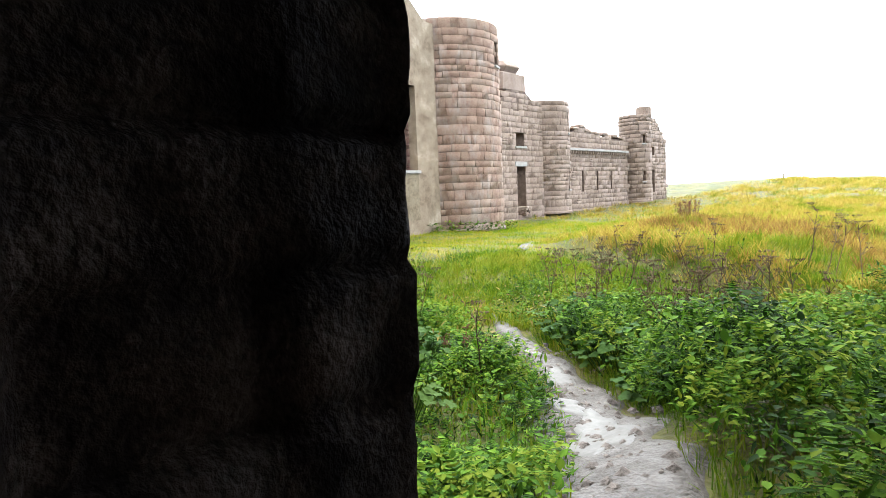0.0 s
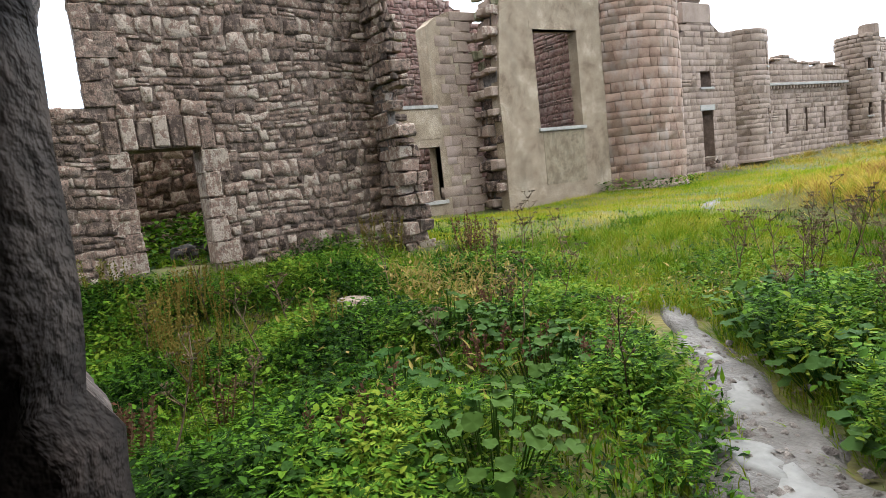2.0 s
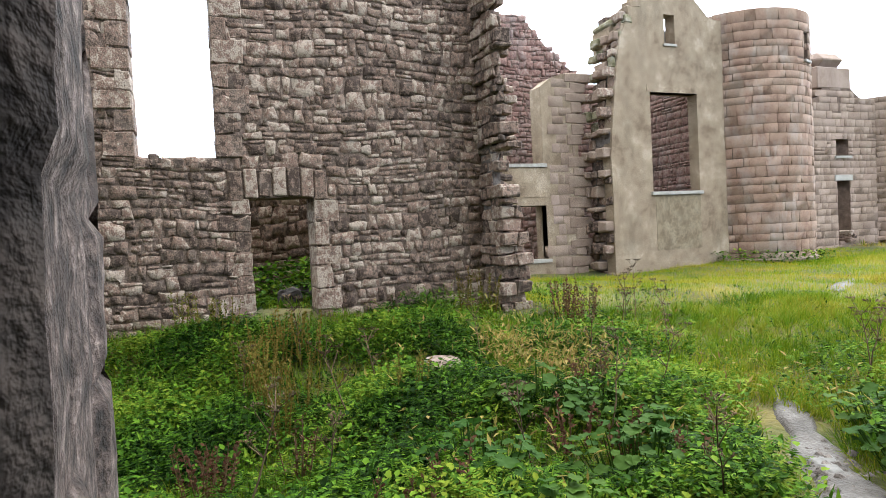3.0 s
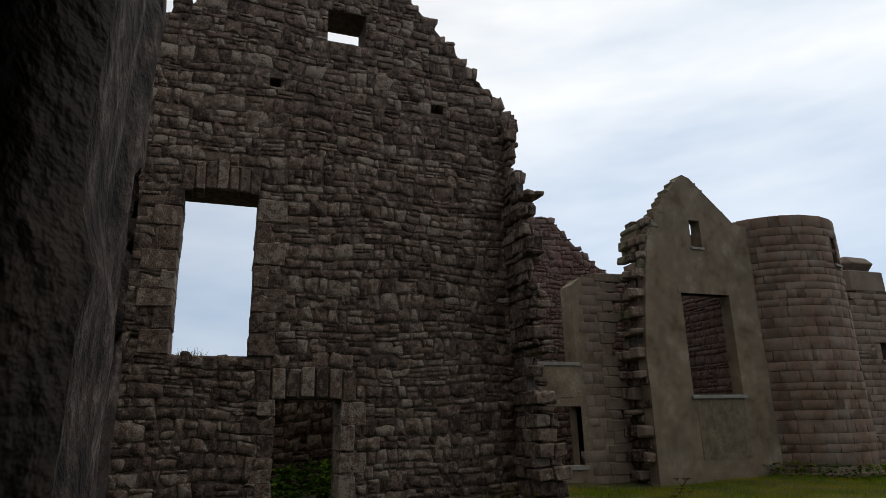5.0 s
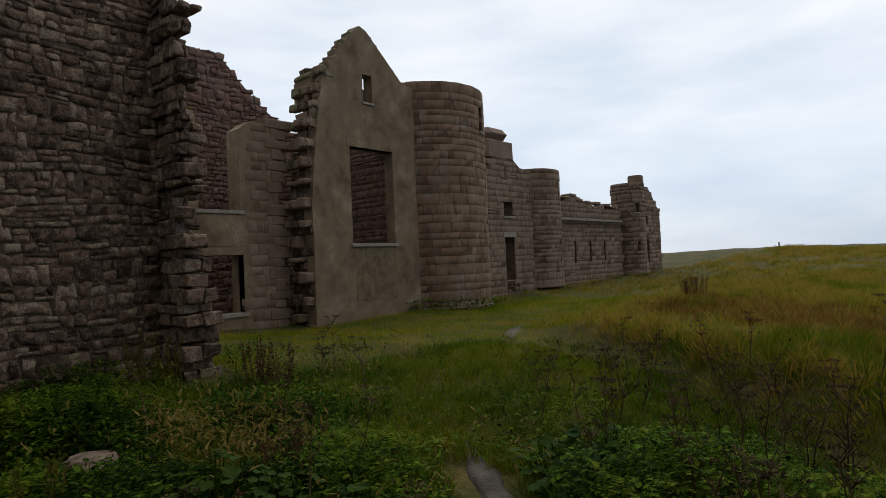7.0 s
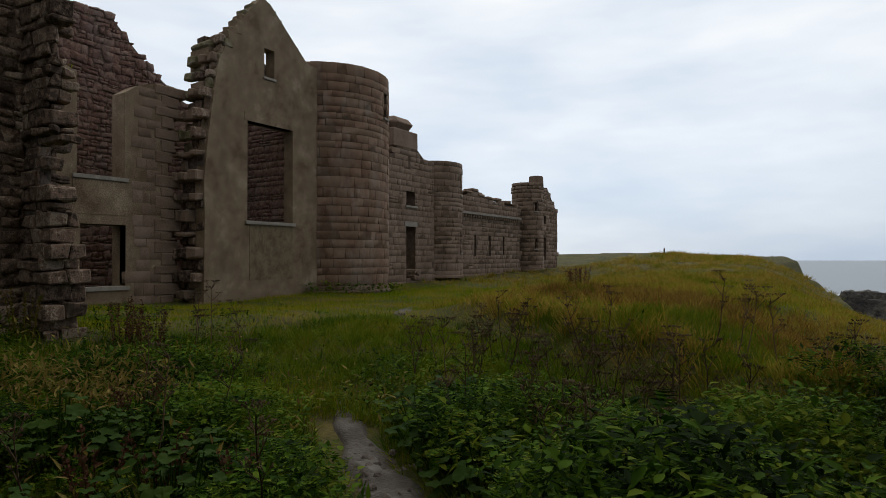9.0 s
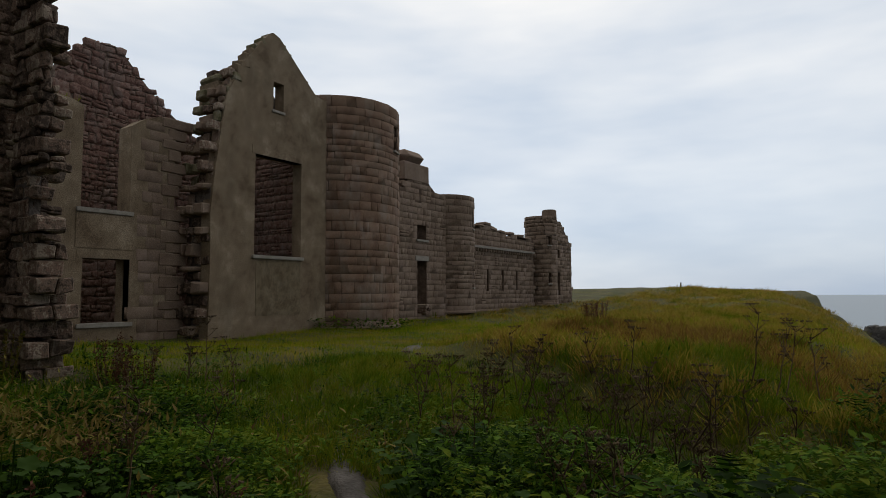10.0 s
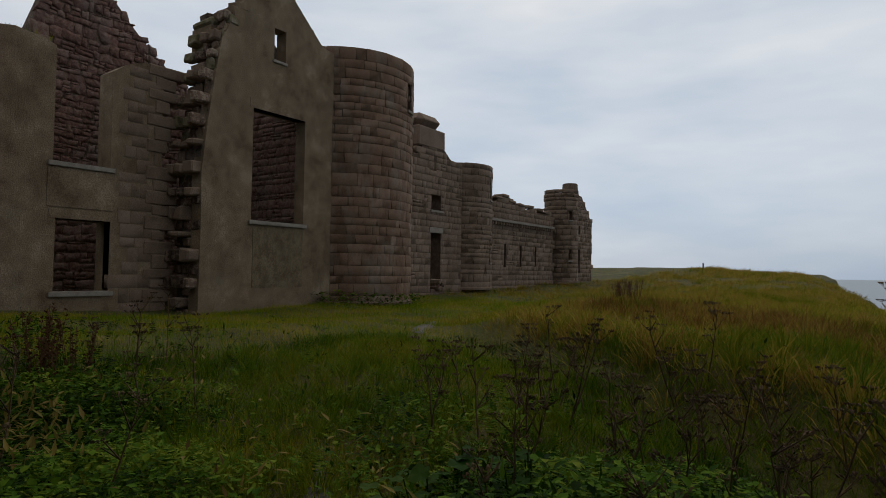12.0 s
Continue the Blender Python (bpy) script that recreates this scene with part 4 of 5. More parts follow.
SL = [(17.88, 18.08, 1.4, 2.76), (19.86, 20.06, 1.44, 2.75), (21.84, 22.02, 1.48, 2.75)]
part("wall", slab([(u, v - (0.05 if v > 1 else 0)) for u, v in screen_poly], SL, behind_x(XP - 0.008), 0.7), m_joint, screen)
stones("block", lay(screen_poly, SL, 0.31, 0.55, 81, 0.012, 0.05, 0, 0.12), face_x(XP), "ashlar", (m_grey, m_grey_i), screen, (XP, 17), 0.2, 0.01, 8, 150)
part("string_course", box(XP - 0.2, XP + 0.24, 15.3, 24.3, 4.02, 4.16, 0.02), m_sill, screen)
cm = bpy.data.meshes.new("corbel")
bm = box(0, 0.2, -0.08, 0.08, -0.2, 0.0, 0.03)
bm.to_mesh(cm)
bm.free()
cm.materials.append(m_grey)
for i in range(27):
    ob = child(new("corbel", cm), screen)
    ob.location = (XP, 15.6 + 0.32 * i, 4.02)
rnd = random.Random(83)
for i, y in enumerate((17.2, 18.0, 18.8, 20.0, 21.2, 22.6, 23.4)):
    bm = bmesh.new()
    zt = float(np.interp(y, [14.8, 17, 17.7, 18.5, 18.9, 20.3, 24.6], [5.0, 5.4, 5.6, 5.6, 5.3, 5.3, 5.02]))
    rough_block(bm, XP - 0.65, XP + 0.08, y - 0.4, y + 0.35, zt - 0.1, zt + rnd.uniform(0.03, 0.11), rnd, 0.04, 0.04)
    part("coping_stone", bm, m_grey, screen)
screen_back = thing("inner_wall", "plain rubble wall closing the range behind the slits", "castle ruin", "castle")
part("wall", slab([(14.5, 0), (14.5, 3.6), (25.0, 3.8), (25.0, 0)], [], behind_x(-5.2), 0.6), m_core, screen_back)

# ---- far gable beside the last tower ----
X3 = -3.46
far = thing("far_gable", "granite end gable with sloping skew, door and round chimney", "castle ruin", "castle")
far_poly = [(27.5, 0.2), (27.5, 6.6), (29.2, 7.0), (31.7, 7.1), (33.5, 5.45), (33.85, 5.4), (33.85, 0.2)]
W3, D3 = (31.0, 31.4, 4.1, 4.75), (30.95, 31.45, 1.1, 2.92)
part("wall", slab(far_poly, [W3, D3], behind_x(X3 - 0.008), 0.7), m_joint, far)
stones("block", lay(far_poly, [W3, D3], 0.31, 0.55, 91, 0.012, 0.05, 0, 0.12), face_x(X3), "ashlar", (m_grey, m_grey_i), far, (X3, 30), 0.2, 0.01, 9, 60)
bm = bmesh.new()
bmesh.ops.create_cone(bm, cap_ends=True, segments=20, radius1=0.62, radius2=0.58, depth=1.0)
bmesh.ops.bevel(bm, geom=bm.edges[:], offset=0.06, segments=2, affect="EDGES")
bmesh.ops.translate(bm, vec=(X3 - 0.45, 30.5, 7.45), verts=bm.verts)
part("chimney", bm, m_grey, far)
part("end_wall", box(X3 - 6.0, X3 - 0.1, 33.1, 33.8, 0.2, 5.35, 0.02), m_mortar, far)

# ---- the wall with the broken opening in which the camera stands ----
near_wall = thing("near_wall", "thick rubble wall with a broken opening, seen close, shade coloured into its inner side", "stone wall", "castle")


def rough_pier(ring, z0, z1, seed, res=0.075):
    """A wall end of plan outline ring (counter-clockwise): stones bulge and edges are knocked off unevenly."""
    pts = []
    for i in range(len(ring)):
        a, b = Vector(ring[i]), Vector(ring[(i + 1) % len(ring)])
        n = max(1, int((b - a).length / res))
        out = Vector(((b - a).y, -(b - a).x)).normalized()
        pts += [(a.lerp(b, k / n), out, (b - a).length, k / n) for k in range(n)]
    nv = int((z1 - z0) / res)
    v, f = [], []
    for j in range(nv + 1):
        zz = z0 + (z1 - z0) * j / nv
        course = int((zz + 0.12 * noise.noise(Vector((seed, zz, 1)))) / 0.42)
        gap = abs(((zz / 0.42) % 1.0) - 0.5) * 2
        for p, out, ln, s in pts:
            q = Vector((p.x, p.y, zz))
            d = 0.02 * noise.noise(q * 2.6 + Vector((seed, 0, 0))) + 0.014 * noise.noise(q * 9) + 0.01 * noise.noise(q * 19) + 0.05 * (noise.cell(Vector((seed, course, round(s * ln / 0.6)))) - 0.5) + 0.02 * noise.noise(q * 5.2)
            d -= 0.06 * max(0.0, gap - 0.8) / 0.2
            d = max(min(0.5 * d, 0.008), -0.025) if out.y > 0.6 else d
            lean = 0.035 * (zz - 0.9) if p.x > 15.8 and p.y > -17.3 else 0.0
            v.append(q + Vector((out.x, out.y, 0)) * d + Vector((0, lean, 0)))
    n = len(pts)
    for j in range(nv):
        for i in range(n):
            f.append((j * n + i, j * n + (i + 1) % n, (j + 1) * n + (i + 1) % n, (j + 1) * n + i))
    f.append(tuple(nv * n + i for i in range(n)))
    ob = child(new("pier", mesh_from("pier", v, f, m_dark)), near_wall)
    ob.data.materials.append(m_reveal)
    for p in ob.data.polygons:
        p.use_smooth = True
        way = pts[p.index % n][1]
        # Inner sides use the shaded colour, reveal and outer face the lit copy.
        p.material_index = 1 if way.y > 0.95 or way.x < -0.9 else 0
    return ob


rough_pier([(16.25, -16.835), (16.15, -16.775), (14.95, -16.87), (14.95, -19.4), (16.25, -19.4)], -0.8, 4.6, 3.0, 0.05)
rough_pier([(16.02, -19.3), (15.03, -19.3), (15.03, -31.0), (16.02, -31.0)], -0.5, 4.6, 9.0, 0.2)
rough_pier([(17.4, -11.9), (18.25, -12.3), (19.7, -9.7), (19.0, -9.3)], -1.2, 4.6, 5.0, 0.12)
# Unseen storey added to block the sky and shade the gable and weeds.
over = bmesh.new()
ring = [(15.04, -31.0), (15.04, -17.1), (17.4, -11.95), (19.0, -9.3), (19.7, -9.7), (18.25, -12.25), (16.2, -16.9), (16.2, -31.0)]
low, high = [over.verts.new((x, y, 4.5)) for x, y in ring], [over.verts.new((x, y, 10.5 if y < -12 else 9.0)) for x, y in ring]
over.faces.new(low)
over.faces.new(high[::-1])
for i in range(len(ring)):
    over.faces.new([low[i], low[(i + 1) % len(ring)], high[(i + 1) % len(ring)], high[i]])
bmesh.ops.recalc_face_normals(over, faces=over.faces[:])
part("added_upper_wall", over, m_mortar, near_wall, "unseen storey above the opening, added to block skylight")
xs, ys = np.meshgrid(np.linspace(16.0, 21.7, 30), np.linspace(-23.9, -15.5, 58))
v = np.stack([xs, ys, height(xs, ys) + 0.015 - 0.03 * step(16.5, 16.0, xs)], -1).reshape(-1, 3)
i = (np.arange(57)[:, None] * 30 + np.arange(29)[None]).ravel()
tagged(new("floor", fast_mesh("floor", v, np.concatenate([np.stack([i, i + 1, i + 31], 1), np.stack([i, i + 31, i + 30], 1)]), m_core)), "bare trodden earth floor of the added roofed room", "floor", "", "structure")
# Unseen room, added to keep the inside of the opening dark.
room = thing("room_shell", "unseen room walls and vault, added behind the camera to keep light out", "room", "castle")
part("added_side_wall", box(15.9, 22.0, -24.4, -23.8, -0.5, 4.6, 0), m_near_black, room)
part("added_back_wall", box(21.6, 22.2, -24.0, -9.5, -0.5, 4.6, 0), m_near_black, room)
part("added_side_wall", box(18.6, 21.8, -10.0, -9.3, -0.5, 4.6, 0), m_near_black, room)
part("vault", box(15.6, 22.2, -24.2, -12.7, 4.52, 4.8, 0), m_near_black, room)


# ---- plants ----
rs = np.random.RandomState(12)


def scatter(name, shape, pos, yaw, tilt, size, mat, label, category):
    """One object of many leaves or blades: shape (verts, tris) turned by tilt about x and yaw about z at each pos."""
    sv, st = shape
    n, k = len(pos), len(sv)
    cy, sy, ct, s_t = np.cos(yaw), np.sin(yaw), np.cos(tilt), np.sin(tilt)
    x, y, z = (sv[None, :, i] * size[:, None] for i in range(3))
    y2, z2 = y * ct[:, None] - z * s_t[:, None], y * s_t[:, None] + z * ct[:, None]
    x3, y3 = x * cy[:, None] - y2 * sy[:, None], x * sy[:, None] + y2 * cy[:, None]
    v = np.stack([x3, y3, z2], -1) + pos[:, None, :]
    t = st[None] + (np.arange(n) * k)[:, None, None]
    me = fast_mesh(name, v.reshape(-1, 3), t.reshape(-1, 3), mat)
    return tagged(new(name, me), label, category, "", "stuff")


LEAF = (np.array([(0, 0, 0), (-.33, .35, .07), (-.26, .72, .02), (0, 1.05, -.14), (.26, .72, .02), (.33, .35, .07), (0, .5, -.03)], float),
        np.array([(0, 6, 1), (1, 6, 2), (2, 6, 3), (3, 6, 4), (4, 6, 5), (5, 6, 0)]))
FROND = (np.array([p for i in range(8) for q in (-1, 1) for p in ((0, .1 + .11 * i, .22 * math.sin(.35 * i)), (q * .3 * math.sin(.45 + .33 * i), .19 + .115 * i, .22 * math.sin(.35 * i) - .03), (0, .17 + .11 * i, .22 * math.sin(.35 * i + .2)))], float), np.arange(48).reshape(16, 3))
NARROW = (np.array([(0, 0, 0), (-.13, .35, .04), (0, 1, -.1), (.13, .35, .04)], float), np.array([(0, 2, 1), (0, 3, 2)]))
BLADE = (np.array([(-.022, 0, 0), (.022, 0, 0), (.016, .06, .55), (-.012, .1, .6), (.0, .3, 1.0)], float), np.array([(0, 1, 2), (0, 2, 3), (3, 2, 4)]))
ROUNDLEAF = (np.array([(0, 0, 0)] + [((.5 + .05 * (i % 2)) * math.sin(a), .42 - (.5 + .05 * (i % 2)) * math.cos(a), .09 - .12 * (i % 3 == 0)) for i, a in enumerate(np.linspace(0.35, 2 * math.pi - 0.35, 13))] + [(0, .42, -.02)], float),
             np.array([(14, i, i + 1) for i in range(1, 13)] + [(14, 0, 1), (14, 13, 0)]))


def on_ground(x, y, lift=0.0):
    return np.stack([x, y, height(x, y) + lift], 1)


def clear(x, y, margin=0.0):
    """Off the path and off the castle's walls."""
    ok = (to_path(x, y) > 0.42 + margin + 0.04 * step(-13.0, -14.0, y) + 0.1 * np.sin(3 * x + 2 * y)) | (y > -10.6)
    ok &= ~((x < 6.35) & (x > 5.3) & (y < -10.9)) & ~((x < 7.3) & (x > 5.3) & (y < -10.85) & (y > -11.65))
    ok &= ~((x < 0.05) & (y < 1.4)) & (np.hypot(x - T1[0], y - T1[1]) > T1[2] + 0.1) & (np.hypot(x - T2[0], y - T2[1]) > T2[2] + 0.1)
    ok &= (x > X2 + 0.05) | (y > 34) | (y < -11.5) & (x > 2.4)
    ok &= ~((x > 14.9) & (y < -16.7)) & ~((x > 15.75) & (y < -15.7)) & ~((x > 18.0) & (y < -12.2)) & ~((x > 17.2) & (x < 19.9) & (y < -9.1) & (y > -12.5)) & (x < 22.5)
    ok &= np.hypot(x - 9.75, 1.2 * (y + 13.95)) > 0.42
    return ok


def patch(n, x0, x1, y0, y1, dens=None, margin=0.0):
    x, y = rs.uniform(x0, x1, n), rs.uniform(y0, y1, n)
    ok = clear(x, y, margin)
    if dens is not None:
        ok &= rs.uniform(0, 1, n) < dens(x, y)
    return x[ok], y[ok]


def weedy(x, y):
    """How thick the tall weeds stand: thick by the opening and before the gable, none on the lawn."""
    d1 = step(-9.2, -11.5, y - 0.25 * (x - 10)) * step(6.3, 7.2, x)
    right = (0.1 + 0.9 * step(-10.0, -10.9, y + 0.15 * (x - 13.5))) * step(-7.2, -9.2, y) * step(12.6, 13.3, x + 0.75 * (y + 11.4))
    d1 = d1 * (1 - 0.9 * np.exp(-(to_path(x, y) / 1.1) ** 2) * step(-13.2, -12.0, y))
    lump = np.clip(0.5 + 0.75 * np.sin(1.7 * x + 0.7 * y) * np.sin(1.4 * y - 0.9 * x) + 0.3 * np.sin(3.3 * x - 2.1 * y), 0, 1)
    return np.clip(np.maximum(d1 * 0.95, right), 0, 1) * (0.12 + 0.88 * lump)


def weed_height(x, y):
    return 0.1 + 0.3 * np.clip(0.5 + 0.75 * np.sin(1.7 * x + 0.7 * y) * np.sin(1.4 * y - 0.9 * x), 0, 1) + 0.42 * step(12.8, 13.7, x + 0.75 * (y + 11.4)) * step(-9.6, -10.9, y) * step(18.4, 17.4, x)


# broad weed leaves, several to a stalk
px_, py_ = patch(38000, 6.3, 18.0, -23, -7.5, weedy)
k = 12
x, y = np.repeat(px_, k), np.repeat(py_, k)
hgt = weed_height(x, y) * rs.uniform(0.25, 1.15, len(x))
x, y = x + rs.normal(0, 0.09, len(x)), y + rs.normal(0, 0.09, len(x))
ok = clear(x, y, -0.12)
x, y, hgt = x[ok], y[ok], hgt[ok]
scatter("weeds", LEAF, on_ground(x, y) + np.stack([0 * x, 0 * x, hgt], 1), rs.uniform(0, 6.283, len(x)), rs.normal(0.15, 0.4, len(x)), 0.03 + 0.058 * rs.uniform(0, 1, len(x)) ** 2, m_leaf,
        "dense green nettles and broad-leaved weeds on wet ground", "weeds")
# feathery narrow leaves between
px_, py_ = patch(20000, 6.3, 18.2, -23, -5.5, lambda a, b: np.clip(weedy(a, b) + 0.02 + 0.1 * step(-9.5, -11.0, b), 0, 1))
x, y = np.repeat(px_, 8), np.repeat(py_, 8)
hgt = weed_height(x, y) * rs.uniform(0.1, 1.0, len(x))
x, y = x + rs.normal(0, 0.07, len(x)), y + rs.normal(0, 0.07, len(x))
ok = clear(x, y, -0.15)
x, y, hgt = x[ok], y[ok], hgt[ok]
scatter("weeds", NARROW, on_ground(x, y) + np.stack([0 * x, 0 * x, hgt], 1), rs.uniform(0, 6.283, len(x)), rs.normal(0.5, 0.5, len(x)), rs.uniform(0.05, 0.14, len(x)), m_leaf,
        "feathery green parsley leaves among the weeds", "weeds")
# pinnate fronds arching over the rest
px_, py_ = patch(16000, 6.3, 18.0, -21, -8.0, lambda a, b: np.clip(0.7 * weedy(a, b) + 0.06, 0, 1))
x, y = np.repeat(px_, 3), np.repeat(py_, 3)
x, y = x + rs.normal(0, 0.08, len(x)), y + rs.normal(0, 0.08, len(x))
ok = clear(x, y, -0.05)
x, y = x[ok], y[ok]
scatter("weeds", FROND, on_ground(x, y) + np.stack([0 * x, 0 * x, weed_height(x, y) * rs.uniform(0.3, 1.0, len(x))], 1), rs.uniform(0, 6.283, len(x)), rs.normal(0.35, 0.35, len(x)), rs.uniform(0.1, 0.24, len(x)), m_leaf,
        "feathery pinnate weed fronds arching over the wet ground", "weeds")
# yellowing patches
x, y = patch(2600, 7.5, 13, -15, -9.5, lambda a, b: 0.9 * (np.hypot(a - 9.8, b + 12.4) < 1.0) + 0.06)
x, y = np.repeat(x, 4) + rs.normal(0, 0.08, 4 * len(x)), np.repeat(y, 4) + rs.normal(0, 0.08, 4 * len(y))
scatter("weeds", NARROW, on_ground(x, y) + np.stack([0 * x, 0 * x, rs.uniform(0.1, 0.55, len(x))], 1), rs.uniform(0, 6.283, len(x)), rs.normal(0.6, 0.5, len(x)), rs.uniform(0.06, 0.15, len(x)), m_yellow,
        "yellowing fern-like weeds going over in autumn", "weeds")
# weeds inside the yard and at the foot of the towers
x, y = patch(900, 2.5, 5.2, -17.5, -12.5)
x, y = np.repeat(x, 7) + rs.normal(0, 0.1, 7 * len(x)), np.repeat(y, 7) + rs.normal(0, 0.1, 7 * len(y))
scatter("weeds", LEAF, on_ground(x, y) + np.stack([0 * x, 0 * x, rs.uniform(0.05, 0.9, len(x)) * step(5.2, 3.0, x)], 1), rs.uniform(0, 6.283, len(x)), rs.normal(0.15, 0.4, len(x)), rs.uniform(0.08, 0.17, len(x)), m_leaf,
        "tall green weeds in the yard behind the doorway", "weeds")
a = rs.uniform(-1.7, 0.4, 900)
r = T1[2] + rs.uniform(0.15, 0.7, 900)
x, y = T1[0] + r * np.cos(a), T1[1] + r * np.sin(a)
scatter("weeds", LEAF, on_ground(x, y) + np.stack([0 * x, 0 * x, rs.uniform(0.0, 0.45, len(x))], 1), rs.uniform(0, 6.283, len(x)), rs.normal(0.15, 0.4, len(x)), rs.uniform(0.07, 0.15, len(x)), m_leaf,
        "green weeds at the foot of the round tower", "weeds")

# lawn
x, y = patch(330000, -1.5, 17.2, -18, 9, lambda a, b: np.clip(1.05 - 0.95 * weedy(a, b), 0, 1) * (0.35 + 0.65 * step(12, -8, b)) * (1 - 0.35 * step(-9.5, -11.5, b)), -0.12)
size = rs.uniform(0.05, 0.15, len(x)) * (0.8 + 0.5 * step(-3, 5, y) + 0.9 * step(-8.5, -11, y))
low = y + 0.3 * np.sin(2 * x) + rs.normal(0, 0.5, len(x)) < -10.8
for keep, mat, label in ((~low, m_lawn, "short bright green lawn grass before the castle"), (low, m_sedge, "dark green grass between the weeds")):
    scatter("grass", BLADE, on_ground(x[keep], y[keep], -0.01), rs.uniform(0, 6.283, keep.sum()), rs.normal(0, 0.3, keep.sum()), size[keep], mat, label, "grass")
# long yellow-brown grass on the mound
def moundy(a, b):
    rim = b + 4.40 + 0.7 * (a - 10.0) + 0.25 * np.sin(1.1 * a)
    return step(0.0, 0.7, rim) * step(4.5, 8, a - 0.1 * b) * (0.45 + 0.55 * step(2, 7, rim))


def tussocks(n, blades, x0, x1, y0, y1, dens, spread, low, high, mat, label, grow=0.0):
    """Grass in clumps: blades lean out of the middle of each, and clumps differ in height."""
    cx, cy = patch(n, x0, x1, y0, y1, dens)
    tall = rs.uniform(low, high, len(cx)) * (1 + grow * np.maximum(cy, 0))
    a, r = rs.uniform(0, 6.283, (len(cx), blades)), np.abs(rs.normal(0, spread, (len(cx), blades))) * (1 + grow * np.maximum(cy, 0))[:, None]
    x, y = (cx[:, None] + r * np.cos(a)).ravel(), (cy[:, None] + r * np.sin(a)).ravel()
    size = (tall[:, None] * rs.uniform(0.55, 1.1, a.shape)).ravel()
    scatter("grass", BLADE, on_ground(x, y, -0.02), (a - 1.57).ravel() + rs.normal(0, 0.4, x.size), (-0.15 - r / spread * 0.25).ravel() + rs.normal(0, 0.15, x.size), size, mat, label, "grass")


tussocks(6600, 34, 4, 22, -9, 24, moundy, 0.13, 0.12, 0.34, m_long, "tussocks of long yellow-brown grass on the mound")
tussocks(4200, 30, 8.5, 19, -8, 9, lambda a, b: 0.7 * step(1.2, 3.2, b + 4.00 + 0.7 * (a - 10.0)) * step(9.5, 6.0, b + 4.00 + 0.7 * (a - 10.0)) * step(9.2, 11, a), 0.11, 0.14, 0.4, m_brown, "brown bracken-like growth on the flank of the mound")
tussocks(900, 26, 8.5, 17, -10, -3.5, lambda a, b: np.exp(-((b + 4.65 + 0.7 * (a - 10.0) + 0.25 * np.sin(1.1 * a)) / 0.35) ** 2), 0.1, 0.1, 0.24, m_leaf, "dark green growth in the hollow below the bank")
tussocks(1500, 30, 8.5, 17, -9.5, -3.5, lambda a, b: np.exp(-((b + 3.75 + 0.7 * (a - 10.0) + 0.25 * np.sin(1.1 * a)) / 0.35) ** 2), 0.12, 0.2, 0.45, m_long, "tall blond grass along the edge of the bank")
tussocks(5200, 22, 7.5, 17.5, -13.2, -5, lambda a, b: 0.8 - 0.5 * weedy(a, b), 0.12, 0.1, 0.3, m_sedge, "rough green tussocks beyond the weeds")
tussocks(2600, 36, -2, 21, 10, 75, lambda a, b: 1.0 * (a < 20.5 - 0.12 * (b - 6)), 0.2, 0.12, 0.32, m_long, "windswept grass running out to the headland", 0.02)
tussocks(2600, 22, 11, 17.6, -16, -9.8, lambda a, b: np.exp(-((to_path(a, b) - 0.62) / 0.22) ** 2), 0.09, 0.06, 0.17, m_sedge, "short green grass along the edges of the path")
x, y = patch(60000, 0, 20, -8, 34, lambda a, b: 0.8 + 0 * a)
scatter("grass", BLADE, on_ground(x, y, -0.02), rs.uniform(0, 6.283, len(x)), rs.normal(0, 0.35, len(x)), rs.uniform(0.08, 0.24, len(x)), m_lawn, "green undergrass of the field", "grass")


